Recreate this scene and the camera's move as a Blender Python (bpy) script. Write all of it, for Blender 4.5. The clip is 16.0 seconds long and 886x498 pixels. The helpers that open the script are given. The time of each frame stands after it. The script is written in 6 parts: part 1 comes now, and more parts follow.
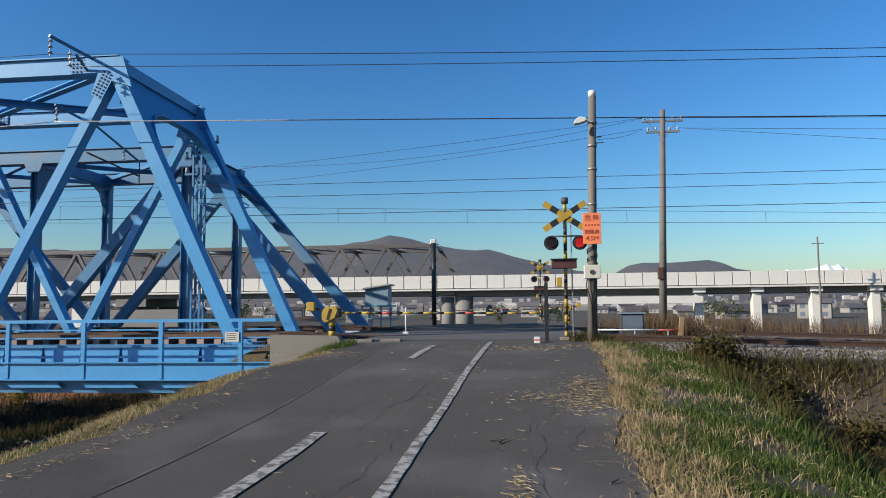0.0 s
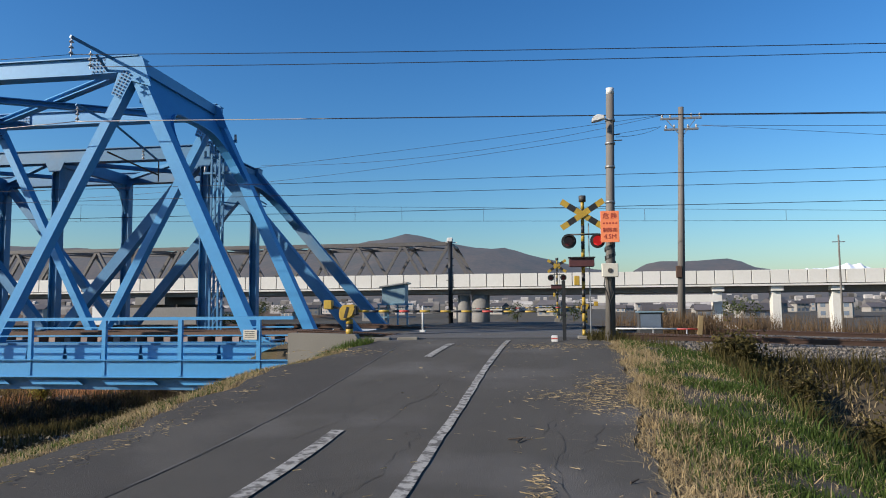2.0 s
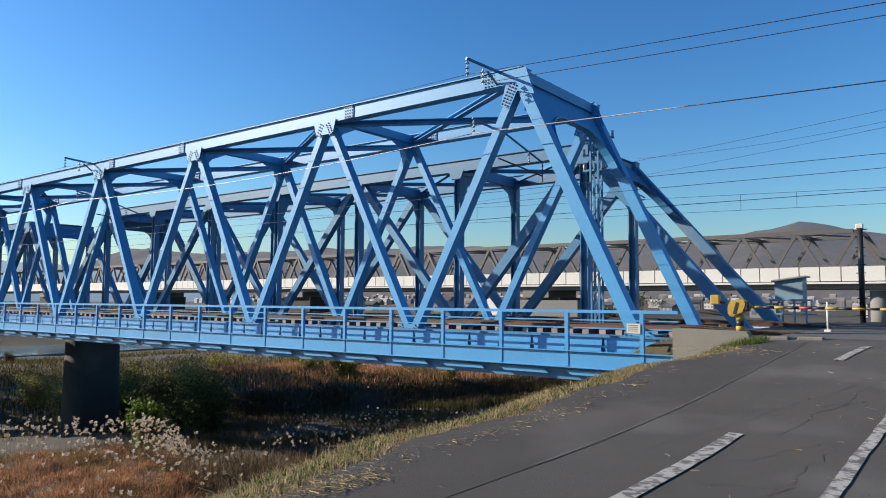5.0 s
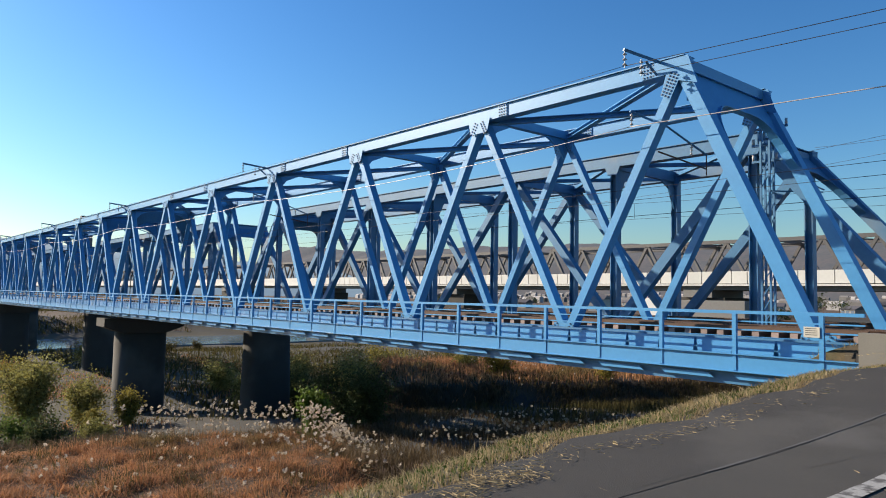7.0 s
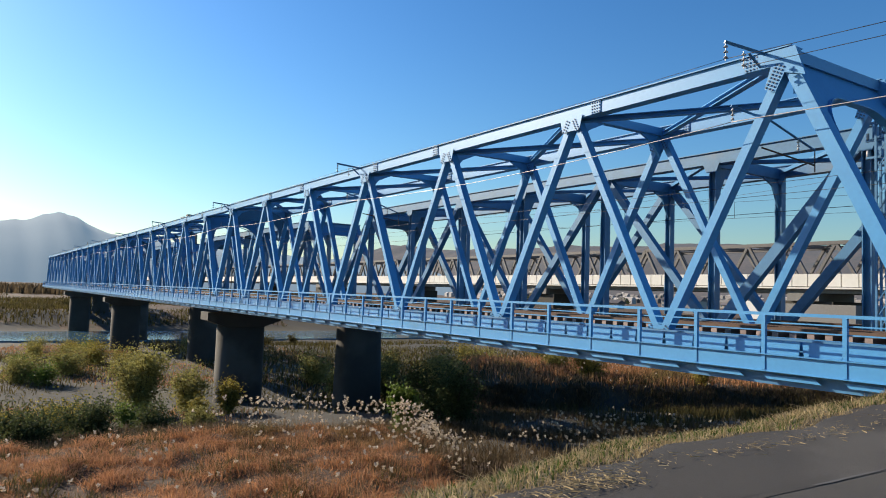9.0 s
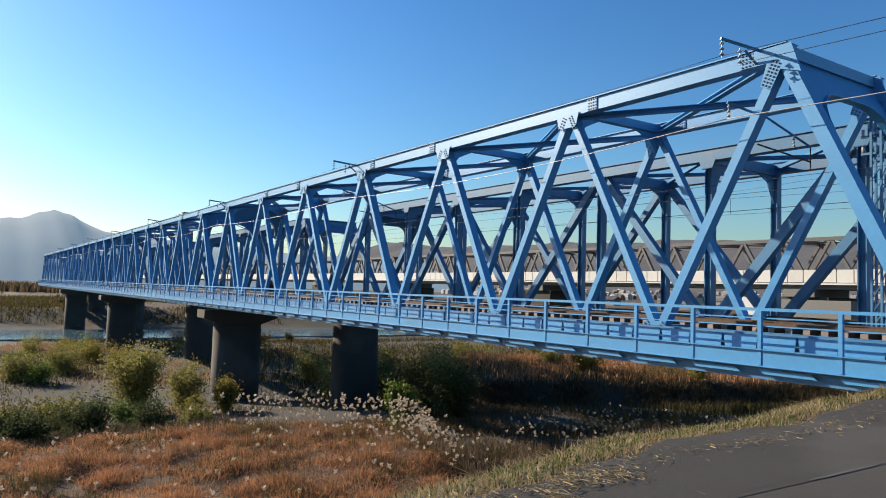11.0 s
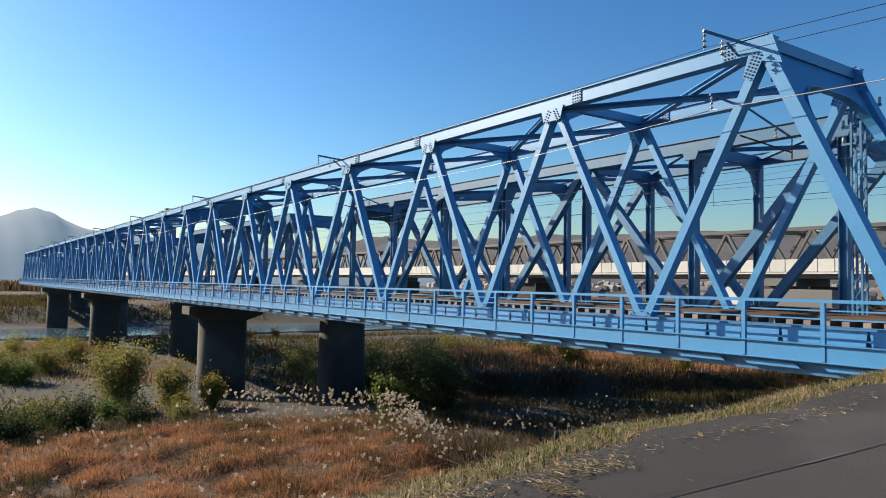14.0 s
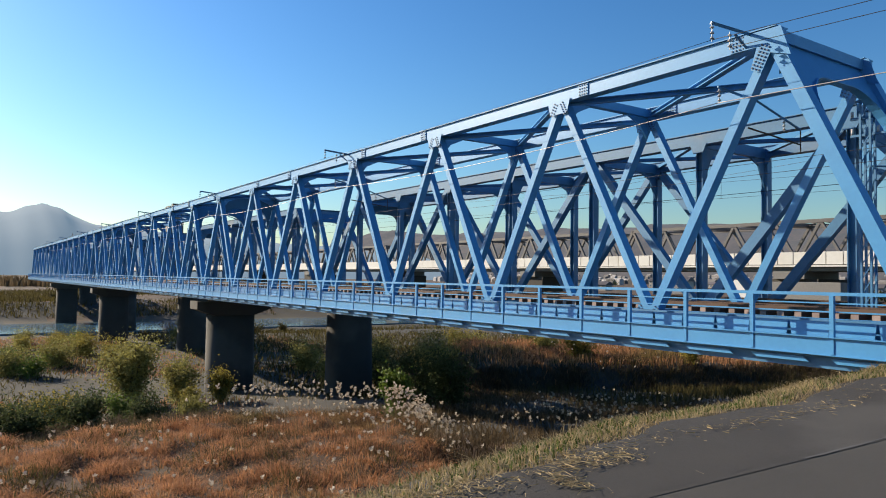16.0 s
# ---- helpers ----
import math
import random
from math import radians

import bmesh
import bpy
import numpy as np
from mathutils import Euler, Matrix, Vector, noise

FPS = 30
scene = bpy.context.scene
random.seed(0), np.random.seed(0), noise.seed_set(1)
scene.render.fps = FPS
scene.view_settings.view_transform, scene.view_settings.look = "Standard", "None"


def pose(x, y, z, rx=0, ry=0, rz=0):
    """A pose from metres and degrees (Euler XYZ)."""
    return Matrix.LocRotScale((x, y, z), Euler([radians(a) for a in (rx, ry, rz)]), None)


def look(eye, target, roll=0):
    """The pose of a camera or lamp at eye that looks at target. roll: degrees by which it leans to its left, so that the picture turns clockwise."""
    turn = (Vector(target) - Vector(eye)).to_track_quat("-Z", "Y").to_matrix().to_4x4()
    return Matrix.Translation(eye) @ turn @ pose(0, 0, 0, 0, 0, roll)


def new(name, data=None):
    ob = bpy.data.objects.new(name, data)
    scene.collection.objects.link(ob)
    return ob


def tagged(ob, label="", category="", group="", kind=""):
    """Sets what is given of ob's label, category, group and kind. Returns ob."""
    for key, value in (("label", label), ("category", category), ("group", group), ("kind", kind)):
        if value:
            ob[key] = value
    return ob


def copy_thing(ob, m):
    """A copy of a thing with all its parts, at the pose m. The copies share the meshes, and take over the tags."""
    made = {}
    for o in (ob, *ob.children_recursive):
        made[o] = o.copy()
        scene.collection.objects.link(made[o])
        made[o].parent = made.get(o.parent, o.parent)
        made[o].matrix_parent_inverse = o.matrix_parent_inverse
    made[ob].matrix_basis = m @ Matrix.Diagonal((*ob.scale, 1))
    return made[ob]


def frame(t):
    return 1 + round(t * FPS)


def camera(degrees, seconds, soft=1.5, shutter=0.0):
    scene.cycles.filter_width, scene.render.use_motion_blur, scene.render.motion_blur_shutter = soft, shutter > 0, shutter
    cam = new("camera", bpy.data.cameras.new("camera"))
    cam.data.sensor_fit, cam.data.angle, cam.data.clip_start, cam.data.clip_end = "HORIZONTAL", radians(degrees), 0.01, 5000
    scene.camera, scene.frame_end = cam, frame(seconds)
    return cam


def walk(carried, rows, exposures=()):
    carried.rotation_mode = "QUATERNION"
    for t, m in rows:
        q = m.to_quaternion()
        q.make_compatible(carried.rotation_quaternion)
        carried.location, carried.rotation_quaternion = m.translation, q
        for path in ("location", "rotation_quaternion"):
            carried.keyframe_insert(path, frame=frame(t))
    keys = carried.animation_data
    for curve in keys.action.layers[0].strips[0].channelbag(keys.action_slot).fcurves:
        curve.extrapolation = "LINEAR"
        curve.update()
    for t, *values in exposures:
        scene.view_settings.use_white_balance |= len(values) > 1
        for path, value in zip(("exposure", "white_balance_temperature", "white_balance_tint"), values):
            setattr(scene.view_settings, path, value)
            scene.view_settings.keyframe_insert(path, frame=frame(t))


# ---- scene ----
cam = camera(63.7, 16.0, soft=1.0)
PATH = [
    (0, (0.155, -0.837, 0.858), (-0.065, 1.144, 1.022), -0.6),
    (0.5, (0.151, -0.834, 0.858), (-0.071, 1.147, 1.021), -0.7),
    (1, (0.147, -0.83, 0.857), (-0.081, 1.15, 1.021), -0.8),
    (1.5, (0.14, -0.827, 0.857), (-0.096, 1.152, 1.021), -0.8),
    (2, (0.131, -0.825, 0.857), (-0.134, 1.151, 1.017), -0.5),
    (2.5, (0.117, -0.825, 0.857), (-0.254, 1.133, 1.018), 0.2),
    (3, (0.099, -0.829, 0.857), (-0.453, 1.086, 1.018), 0.4),
    (3.5, (0.08, -0.836, 0.858), (-0.656, 1.017, 1.016), 0.3),
    (4, (0.06, -0.845, 0.858), (-0.871, 0.918, 1.013), 0.3),
    (4.5, (0.039, -0.855, 0.857), (-1.046, 0.819, 1.007), 0.3),
    (5, (0.019, -0.865, 0.857), (-1.19, 0.722, 1.002), 0.3),
    (5.2, (0.013, -0.868, 0.857), (-1.236, 0.687, 0.999), 0.5),
    (7.5, (-0.032, -0.906, 0.849), (-1.603, 0.324, 0.983), 1.0),
    (8, (-0.038, -0.915, 0.849), (-1.653, 0.257, 0.985), 0.9),
    (8.5, (-0.043, -0.924, 0.849), (-1.696, 0.193, 0.983), 1.3),
    (8.7, (-0.043, -0.928, 0.849), (-1.712, 0.168, 0.974), 1.9),
    (11, (-0.035, -0.973, 0.851), (-1.698, 0.132, 0.967), 1.7),
    (11.5, (-0.033, -0.983, 0.851), (-1.696, 0.124, 0.965), 1.6),
    (12, (-0.032, -0.992, 0.851), (-1.686, 0.126, 0.963), 1.5),
    (12.5, (-0.031, -1.002, 0.851), (-1.678, 0.128, 0.96), 1.5),
    (13, (-0.03, -1.011, 0.851), (-1.673, 0.123, 0.958), 1.1),
    (13.5, (-0.029, -1.02, 0.851), (-1.67, 0.119, 0.953), 1.1),
    (14, (-0.028, -1.028, 0.851), (-1.668, 0.112, 0.95), 1.0),
    (14.5, (-0.027, -1.037, 0.851), (-1.672, 0.097, 0.946), 1.2),
    (15, (-0.026, -1.046, 0.851), (-1.675, 0.083, 0.941), 1.0),
    (15.5, (-0.025, -1.054, 0.851), (-1.675, 0.072, 0.935), 1.0),
    (16, (-0.024, -1.063, 0.851), (-1.675, 0.063, 0.933), 0.8),
]
walk(cam, [(t, look(eye, target, roll)) for t, eye, target, roll in PATH], ((0.0, 0.58, 6500, 10), (2.5, 0.60, 6550, 10), (4.5, 0.80, 6650, 10), (8.0, 0.78, 7050, 10), (16.0, 0.74, 7150, 10)))

# ---- world, sun, exposure ----
SUN_AZ = radians(242)      # compass turn of the sun from +Y towards +X
SUN_EL = radians(25)
world = bpy.data.worlds.new("sky")
scene.world = world
world.use_nodes = True
wn, wl = world.node_tree.nodes, world.node_tree.links
sky = wn.new("ShaderNodeTexSky")
sky.sky_type = 'NISHITA'
sky.sun_disc = False
sky.sun_elevation, sky.sun_rotation = SUN_EL, SUN_AZ
sky.altitude, sky.air_density, sky.dust_density, sky.ozone_density = 300, 1.4, 0.8, 7.0
deep = wn.new("ShaderNodeGamma")
deep.inputs["Gamma"].default_value = 1.3
wl.new(sky.outputs["Color"], deep.inputs["Color"])
cool = wn.new("ShaderNodeHueSaturation")
cool.inputs["Hue"].default_value, cool.inputs["Saturation"].default_value = 0.5, 1.08
wl.new(deep.outputs["Color"], cool.inputs["Color"])
wl.new(cool.outputs["Color"], wn["Background"].inputs["Color"])
wn["Background"].inputs["Strength"].default_value = 0.061
sun = new("sun", bpy.data.lights.new("sun", 'SUN'))
sun.data.energy, sun.data.angle, sun.data.color = 5.0, radians(0.53), (1.0, 0.91, 0.78)
to_sun = Vector((math.sin(SUN_AZ) * math.cos(SUN_EL), math.cos(SUN_AZ) * math.cos(SUN_EL), math.sin(SUN_EL)))
sun.matrix_world = look(to_sun * 50, (0, 0, 0))


# ---- materials ----
def mat(name, colour, second=None, rough=0.7, metal=0.0, scale=6.0, fine=60.0, mix=0.5, bump=0.15, dist=0.01, island=0.0, stain=None, stain_at=0.6, obj=0.0, leafy=0.4):
    """Two scales of noise between two colours, an optional stain with its own shape, fine bump."""
    m = bpy.data.materials.new(name)
    m.use_nodes = True
    n, l = m.node_tree.nodes, m.node_tree.links
    b = n["Principled BSDF"]
    second = second or tuple(c * 0.7 for c in colour)
    geo = n.new("ShaderNodeNewGeometry")
    big, small = n.new("ShaderNodeTexNoise"), n.new("ShaderNodeTexNoise")
    big.inputs["Scale"].default_value, big.inputs["Detail"].default_value = scale, 6
    small.inputs["Scale"].default_value, small.inputs["Detail"].default_value = fine, 4
    for t in (big, small):
        l.new(geo.outputs["Position"], t.inputs["Vector"])
    add = n.new("ShaderNodeMath")
    add.operation = 'MULTIPLY_ADD'
    add.inputs[1].default_value = 0.5
    half = n.new("ShaderNodeMath")
    half.operation = 'MULTIPLY'
    half.inputs[1].default_value = 0.5
    l.new(small.outputs["Fac"], half.inputs[0])
    l.new(big.outputs["Fac"], add.inputs[0])
    l.new(half.outputs[0], add.inputs[2])
    ramp = n.new("ShaderNodeValToRGB")
    ramp.color_ramp.elements[0].position, ramp.color_ramp.elements[1].position = 0.5 - mix / 2, 0.5 + mix / 2
    ramp.color_ramp.elements[0].color = (*second, 1)
    ramp.color_ramp.elements[1].color = (*colour, 1)
    l.new(add.outputs[0], ramp.inputs["Fac"])
    col = ramp.outputs["Color"]
    if stain:
        st = n.new("ShaderNodeTexNoise")
        st.inputs["Scale"].default_value, st.inputs["Detail"].default_value = scale * 0.35, 8
        l.new(geo.outputs["Position"], st.inputs["Vector"])
        r2 = n.new("ShaderNodeValToRGB")
        r2.color_ramp.elements[0].position, r2.color_ramp.elements[1].position = stain_at - 0.06, stain_at + 0.06
        l.new(st.outputs["Fac"], r2.inputs["Fac"])
        mx = n.new("ShaderNodeMix")
        mx.data_type = 'RGBA'
        l.new(r2.outputs["Color"], mx.inputs[0])
        l.new(col, mx.inputs[6])
        mx.inputs[7].default_value = (*stain, 1)
        col = mx.outputs[2]
    for amount, node_name, sock in ((island, "ShaderNodeNewGeometry", "Random Per Island"), (obj, "ShaderNodeObjectInfo", "Random")):
        if amount:
            src = geo if node_name == "ShaderNodeNewGeometry" else n.new(node_name)
            hsv = n.new("ShaderNodeHueSaturation")
            mr = n.new("ShaderNodeMapRange")
            mr.inputs[3].default_value, mr.inputs[4].default_value = 1 - amount, 1 + amount
            l.new(src.outputs[sock], mr.inputs[0])
            l.new(mr.outputs[0], hsv.inputs["Value"])
            l.new(col, hsv.inputs["Color"])
            col = hsv.outputs["Color"]
    l.new(col, b.inputs["Base Color"])
    b.inputs["Roughness"].default_value, b.inputs["Metallic"].default_value = rough, metal
    if island:
        # thin leaves and blades let part of the light through
        b.inputs["Specular IOR Level"].default_value = 0.15
        thin, both = n.new("ShaderNodeBsdfTranslucent"), n.new("ShaderNodeMixShader")
        l.new(col, thin.inputs["Color"])
        both.inputs[0].default_value = leafy
        l.new(b.outputs[0], both.inputs[1])
        l.new(thin.outputs[0], both.inputs[2])
        l.new(both.outputs[0], n["Material Output"].inputs["Surface"])
    if bump:
        bp = n.new("ShaderNodeBump")
        bp.inputs["Strength"].default_value, bp.inputs["Distance"].default_value = bump, dist
        l.new(small.outputs["Fac"], bp.inputs["Height"])
        l.new(bp.outputs["Normal"], b.inputs["Normal"])
    return m


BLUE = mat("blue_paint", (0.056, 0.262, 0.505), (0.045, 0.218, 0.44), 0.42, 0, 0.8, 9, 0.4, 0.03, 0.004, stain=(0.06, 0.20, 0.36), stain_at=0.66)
# Deeper blue: second bridge, plus shade put into the near bridge's inner parts
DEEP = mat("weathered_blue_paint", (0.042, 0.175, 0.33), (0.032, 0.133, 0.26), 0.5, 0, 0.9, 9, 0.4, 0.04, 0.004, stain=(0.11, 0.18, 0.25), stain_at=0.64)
PALEBLUE = mat("pale_blue_paint", (0.172, 0.327, 0.413), (0.129, 0.258, 0.344), 0.55, 0, 2, 20, 0.4, 0.05)
BOLT = mat("bolt_paint", (0.038, 0.0988, 0.19), (0.0228, 0.0684, 0.137), 0.5, 0, 8, 50)
GREYSTEEL = mat("grey_truss_paint", (0.0988, 0.0897, 0.0851), (0.0722, 0.0661, 0.0638), 0.6, 0, 0.2, 3, 0.4, 0.0)
ASPHALT = mat("asphalt", (0.0486, 0.0418, 0.0342), (0.0258, 0.022, 0.0182), 0.93, 0, 1.3, 110, 0.6, 0.9, 0.01, stain=(0.0608, 0.054, 0.0456), stain_at=0.56)
ROADW = mat("worn_asphalt", (0.066, 0.058, 0.047), (0.033, 0.029, 0.024), 0.93, 0, 0.9, 110, 0.55, 0.9, 0.008, stain=(0.082, 0.075, 0.068), stain_at=0.57)
PATCH = mat("asphalt_patch", (0.0912, 0.0851, 0.0798), (0.0608, 0.057, 0.0532), 0.88, 0, 1.2, 140, 0.55, 0.5, 0.006, stain=(0.0532, 0.0502, 0.0471), stain_at=0.62)
LINE = mat("road_paint", (0.38, 0.369, 0.342), (0.205, 0.198, 0.182), 0.8, 0, 30, 130, 0.45, 0.35, 0.004, stain=(0.0836, 0.076, 0.0684), stain_at=0.52)
CRACK = mat("crack_shadow", (0.0304, 0.0274, 0.0243), (0.0213, 0.019, 0.0167), 0.95, 0, 6, 60)
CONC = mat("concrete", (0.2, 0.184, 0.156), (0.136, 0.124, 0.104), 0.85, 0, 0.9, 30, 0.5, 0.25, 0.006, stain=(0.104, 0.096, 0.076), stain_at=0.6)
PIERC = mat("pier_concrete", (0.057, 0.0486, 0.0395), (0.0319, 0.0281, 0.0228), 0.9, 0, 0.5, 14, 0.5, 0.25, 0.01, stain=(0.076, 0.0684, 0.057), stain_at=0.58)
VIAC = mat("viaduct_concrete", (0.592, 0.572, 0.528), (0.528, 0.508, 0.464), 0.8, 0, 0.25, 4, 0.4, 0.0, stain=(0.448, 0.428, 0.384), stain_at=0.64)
# Darker grey concrete for the deck girder, truss floor and round columns
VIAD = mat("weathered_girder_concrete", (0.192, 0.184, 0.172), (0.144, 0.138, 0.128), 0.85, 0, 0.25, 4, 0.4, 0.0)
WOOD = mat("sleeper_wood", (0.129, 0.076, 0.0494), (0.076, 0.0456, 0.0319), 0.85, 0, 3, 40, 0.5, 0.3, obj=0.25)
SLEEPER = mat("sleeper_end", (0.334, 0.258, 0.228), (0.213, 0.156, 0.133), 0.85, 0, 3, 40, 0.5, 0.3, obj=0.2)
RUST = mat("rusty_steel", (0.0988, 0.0532, 0.0342), (0.057, 0.0342, 0.0243), 0.75, 0.3, 4, 50, 0.5, 0.2)
RAILTOP = mat("worn_rail", (0.228, 0.205, 0.182), (0.152, 0.129, 0.114), 0.4, 0.7, 4, 50)
BALLAST = mat("ballast_stone", (0.205, 0.179, 0.152), (0.0912, 0.0798, 0.0684), 0.9, 0, 2, 22, 0.4, 0.8, 0.03, island=0.35, leafy=0.0)
BALLASTG = mat("ballast_bed", (0.167, 0.144, 0.122), (0.0646, 0.0555, 0.0471), 0.95, 0, 9, 22, 0.3, 1.0, 0.05)
SOIL = mat("dry_bank_soil", (0.0669, 0.0494, 0.0289), (0.0365, 0.0289, 0.0175), 0.95, 0, 0.25, 6, 0.45, 0.6, 0.05, stain=(0.0441, 0.0395, 0.0334), stain_at=0.52)
GRAVELBED = mat("river_gravel", (0.042, 0.038, 0.032), (0.022, 0.02, 0.016), 0.95, 0, 0.15, 3, 0.5, 0.6, 0.05, stain=(0.042, 0.033, 0.015), stain_at=0.5)
MEADOWSOIL = mat("meadow_litter", (0.11, 0.056, 0.026), (0.05, 0.03, 0.016), 0.95, 0, 0.6, 9, 0.45, 0.7, 0.05, stain=(0.045, 0.038, 0.016), stain_at=0.6)
WATER = mat("river_water", (0.076, 0.152, 0.205), (0.0608, 0.129, 0.175), 0.12, 0, 0.1, 1.5, 0.5, 0.15, 0.05)
GRASS = mat("green_grass", (0.085, 0.125, 0.027), (0.042, 0.066, 0.014), 0.7, 0, 1.2, 8, 0.5, 0, island=0.4)
STRAW = mat("dry_straw", (0.42, 0.325, 0.18), (0.27, 0.195, 0.10), 0.75, 0, 1.2, 8, 0.5, 0, island=0.3, leafy=0.3)
RUSSET = mat("russet_grass", (0.52, 0.265, 0.13), (0.32, 0.155, 0.075), 0.8, 0, 0.45, 5, 0.4, 0, island=0.45, stain=(0.24, 0.165, 0.065), stain_at=0.6, leafy=0.3)
OLIVE = mat("olive_grass", (0.106, 0.0851, 0.0289), (0.0494, 0.0418, 0.0152), 0.8, 0, 0.3, 5, 0.5, 0, island=0.4)
BROWNSCRUB = mat("dark_scrub", (0.15, 0.105, 0.06), (0.07, 0.052, 0.03), 0.85, 0, 0.3, 5, 0.5, 0, island=0.4, leafy=0.3)
REED = mat("reed_stem", (0.182, 0.118, 0.0646), (0.106, 0.0684, 0.038), 0.8, 0, 0.5, 5, 0.5, 0, island=0.35)
PLUME = mat("pale_plume", (0.66, 0.58, 0.47), (0.50, 0.41, 0.31), 0.9, 0, 1, 12, 0.5, 0, island=0.25)
LEAF = mat("willow_leaf", (0.30, 0.27, 0.085), (0.17, 0.155, 0.05), 0.7, 0, 0.6, 5, 0.5, 0, island=0.4)
LEAFY = mat("yellow_leaf", (0.30, 0.235, 0.05), (0.18, 0.15, 0.035), 0.7, 0, 0.6, 5, 0.5, 0, island=0.35)
LEAFD = mat("dark_leaf", (0.085, 0.10, 0.04), (0.045, 0.058, 0.022), 0.8, 0, 0.6, 5, 0.5, 0, island=0.4)
LEAFG = mat("fresh_leaf", (0.129, 0.175, 0.0342), (0.076, 0.122, 0.0228), 0.55, 0, 0.6, 5, 0.5, 0, island=0.35)
BARK = mat("bark", (0.076, 0.057, 0.0418), (0.0418, 0.0319, 0.0243), 0.9, 0, 3, 25, 0.5, 0.5, 0.02)
POLEC = mat("pole_concrete", (0.15, 0.135, 0.12), (0.11, 0.10, 0.09), 0.8, 0, 0.9, 30, 0.5, 0.15, stain=(0.085, 0.078, 0.068), stain_at=0.62)
YELLOW = mat("signal_yellow", (0.40, 0.26, 0.028), (0.29, 0.185, 0.022), 0.5, 0, 4, 30, 0.5, 0.05, stain=(0.17, 0.115, 0.03), stain_at=0.64)
BLACK = mat("black_paint", (0.0167, 0.016, 0.016), (0.0106, 0.0106, 0.0106), 0.5, 0, 4, 30)
DARKGREY = mat("dark_grey_steel", (0.057, 0.0547, 0.0532), (0.038, 0.0365, 0.0357), 0.6, 0.2, 3, 30)
REDL = mat("red_lens", (0.152, 0.00912, 0.0106), (0.0912, 0.00608, 0.0076), 0.2, 0, 3, 30)
MAROON = mat("maroon_display", (0.0836, 0.0266, 0.0266), (0.0532, 0.0167, 0.0167), 0.5, 0, 4, 30)
REDP = mat("red_paint", (0.418, 0.0532, 0.038), (0.319, 0.038, 0.0304), 0.5, 0, 4, 30)
ORANGE = mat("orange_sign", (0.736, 0.216, 0.088), (0.688, 0.188, 0.076), 0.5, 0, 3, 20, 0.5, 0.02)
SIGNRED = mat("sign_lettering", (0.319, 0.0418, 0.0228), (0.274, 0.038, 0.0228), 0.6, 0, 4, 30)
WHITE = mat("white_paint", (0.608, 0.6, 0.576), (0.496, 0.488, 0.464), 0.5, 0, 2, 25, 0.5, 0.05)
CREAM = mat("cream_box", (0.528, 0.496, 0.416), (0.432, 0.4, 0.336), 0.5, 0, 2, 25, 0.5, 0.05)
GALV = mat("galvanised_steel", (0.319, 0.319, 0.312), (0.228, 0.228, 0.224), 0.45, 0.6, 3, 30)
# Paler wire colour with sunlight put in, for the feeder along the truss
WIREL = mat("aluminium_wire", (0.471, 0.418, 0.38), (0.38, 0.334, 0.304), 0.45, 0.3, 3, 30, bump=0)
WIRE = mat("wire", (0.0266, 0.0266, 0.0304), (0.019, 0.019, 0.0228), 0.5, 0.3, 3, 30, bump=0)
CERAM = mat("insulator_ceramic", (0.471, 0.456, 0.441), (0.365, 0.35, 0.342), 0.25, 0, 3, 30)
GLASSB = mat("tinted_pane", (0.122, 0.152, 0.198), (0.0912, 0.118, 0.152), 0.12, 0, 3, 30, bump=0)
ROOFS = mat("house_roof", (0.0836, 0.076, 0.0798), (0.0532, 0.0494, 0.0532), 0.7, 0, 0.3, 3, bump=0, obj=0.5)
HOUSE = mat("house_wall", (0.289, 0.266, 0.239), (0.22, 0.205, 0.186), 0.85, 0, 0.3, 3, bump=0, obj=0.3)
TOWN = mat("far_town_wall", (0.34, 0.32, 0.30), (0.16, 0.15, 0.15), 0.85, 0, 0.02, 0.2, 0.5, 0, island=0.7, leafy=0.0)
BLUEGREY = mat("cabin_paint", (0.172, 0.258, 0.301), (0.12, 0.189, 0.232), 0.55, 0, 2, 20, 0.4, 0.05)
LAMPRED = bpy.data.materials.new("lit_red_lamp")
LAMPRED.use_nodes = True
lr = LAMPRED.node_tree.nodes["Principled BSDF"]
lr.inputs["Base Color"].default_value, lr.inputs["Emission Color"].default_value, lr.inputs["Emission Strength"].default_value = (0.6, 0.02, 0.02, 1), (1, 0.03, 0.03, 1), 0.25


def hill_mat(name, colour, second, scale):
    return mat(name, colour, second, 1.0, 0, scale, scale * 6, 0.4, 0)


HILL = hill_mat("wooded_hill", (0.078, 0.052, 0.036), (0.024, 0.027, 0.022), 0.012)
# Far hill: air haze put into a bluish base and a blue glow
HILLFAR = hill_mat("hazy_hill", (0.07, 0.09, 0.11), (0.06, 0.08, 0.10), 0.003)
haze_glow = HILLFAR.node_tree.nodes["Principled BSDF"]
haze_glow.inputs["Emission Color"].default_value, haze_glow.inputs["Emission Strength"].default_value = (0.22, 0.35, 0.48, 1), 0.36
# Brown hills: a weaker blue glow stands in for the haze
haze_glow = HILL.node_tree.nodes["Principled BSDF"]
haze_glow.inputs["Emission Color"].default_value, haze_glow.inputs["Emission Strength"].default_value = (0.17, 0.26, 0.42, 1), 0.12
SNOW = hill_mat("snow_peak", (0.80, 0.84, 0.90), (0.50, 0.56, 0.66), 0.004)


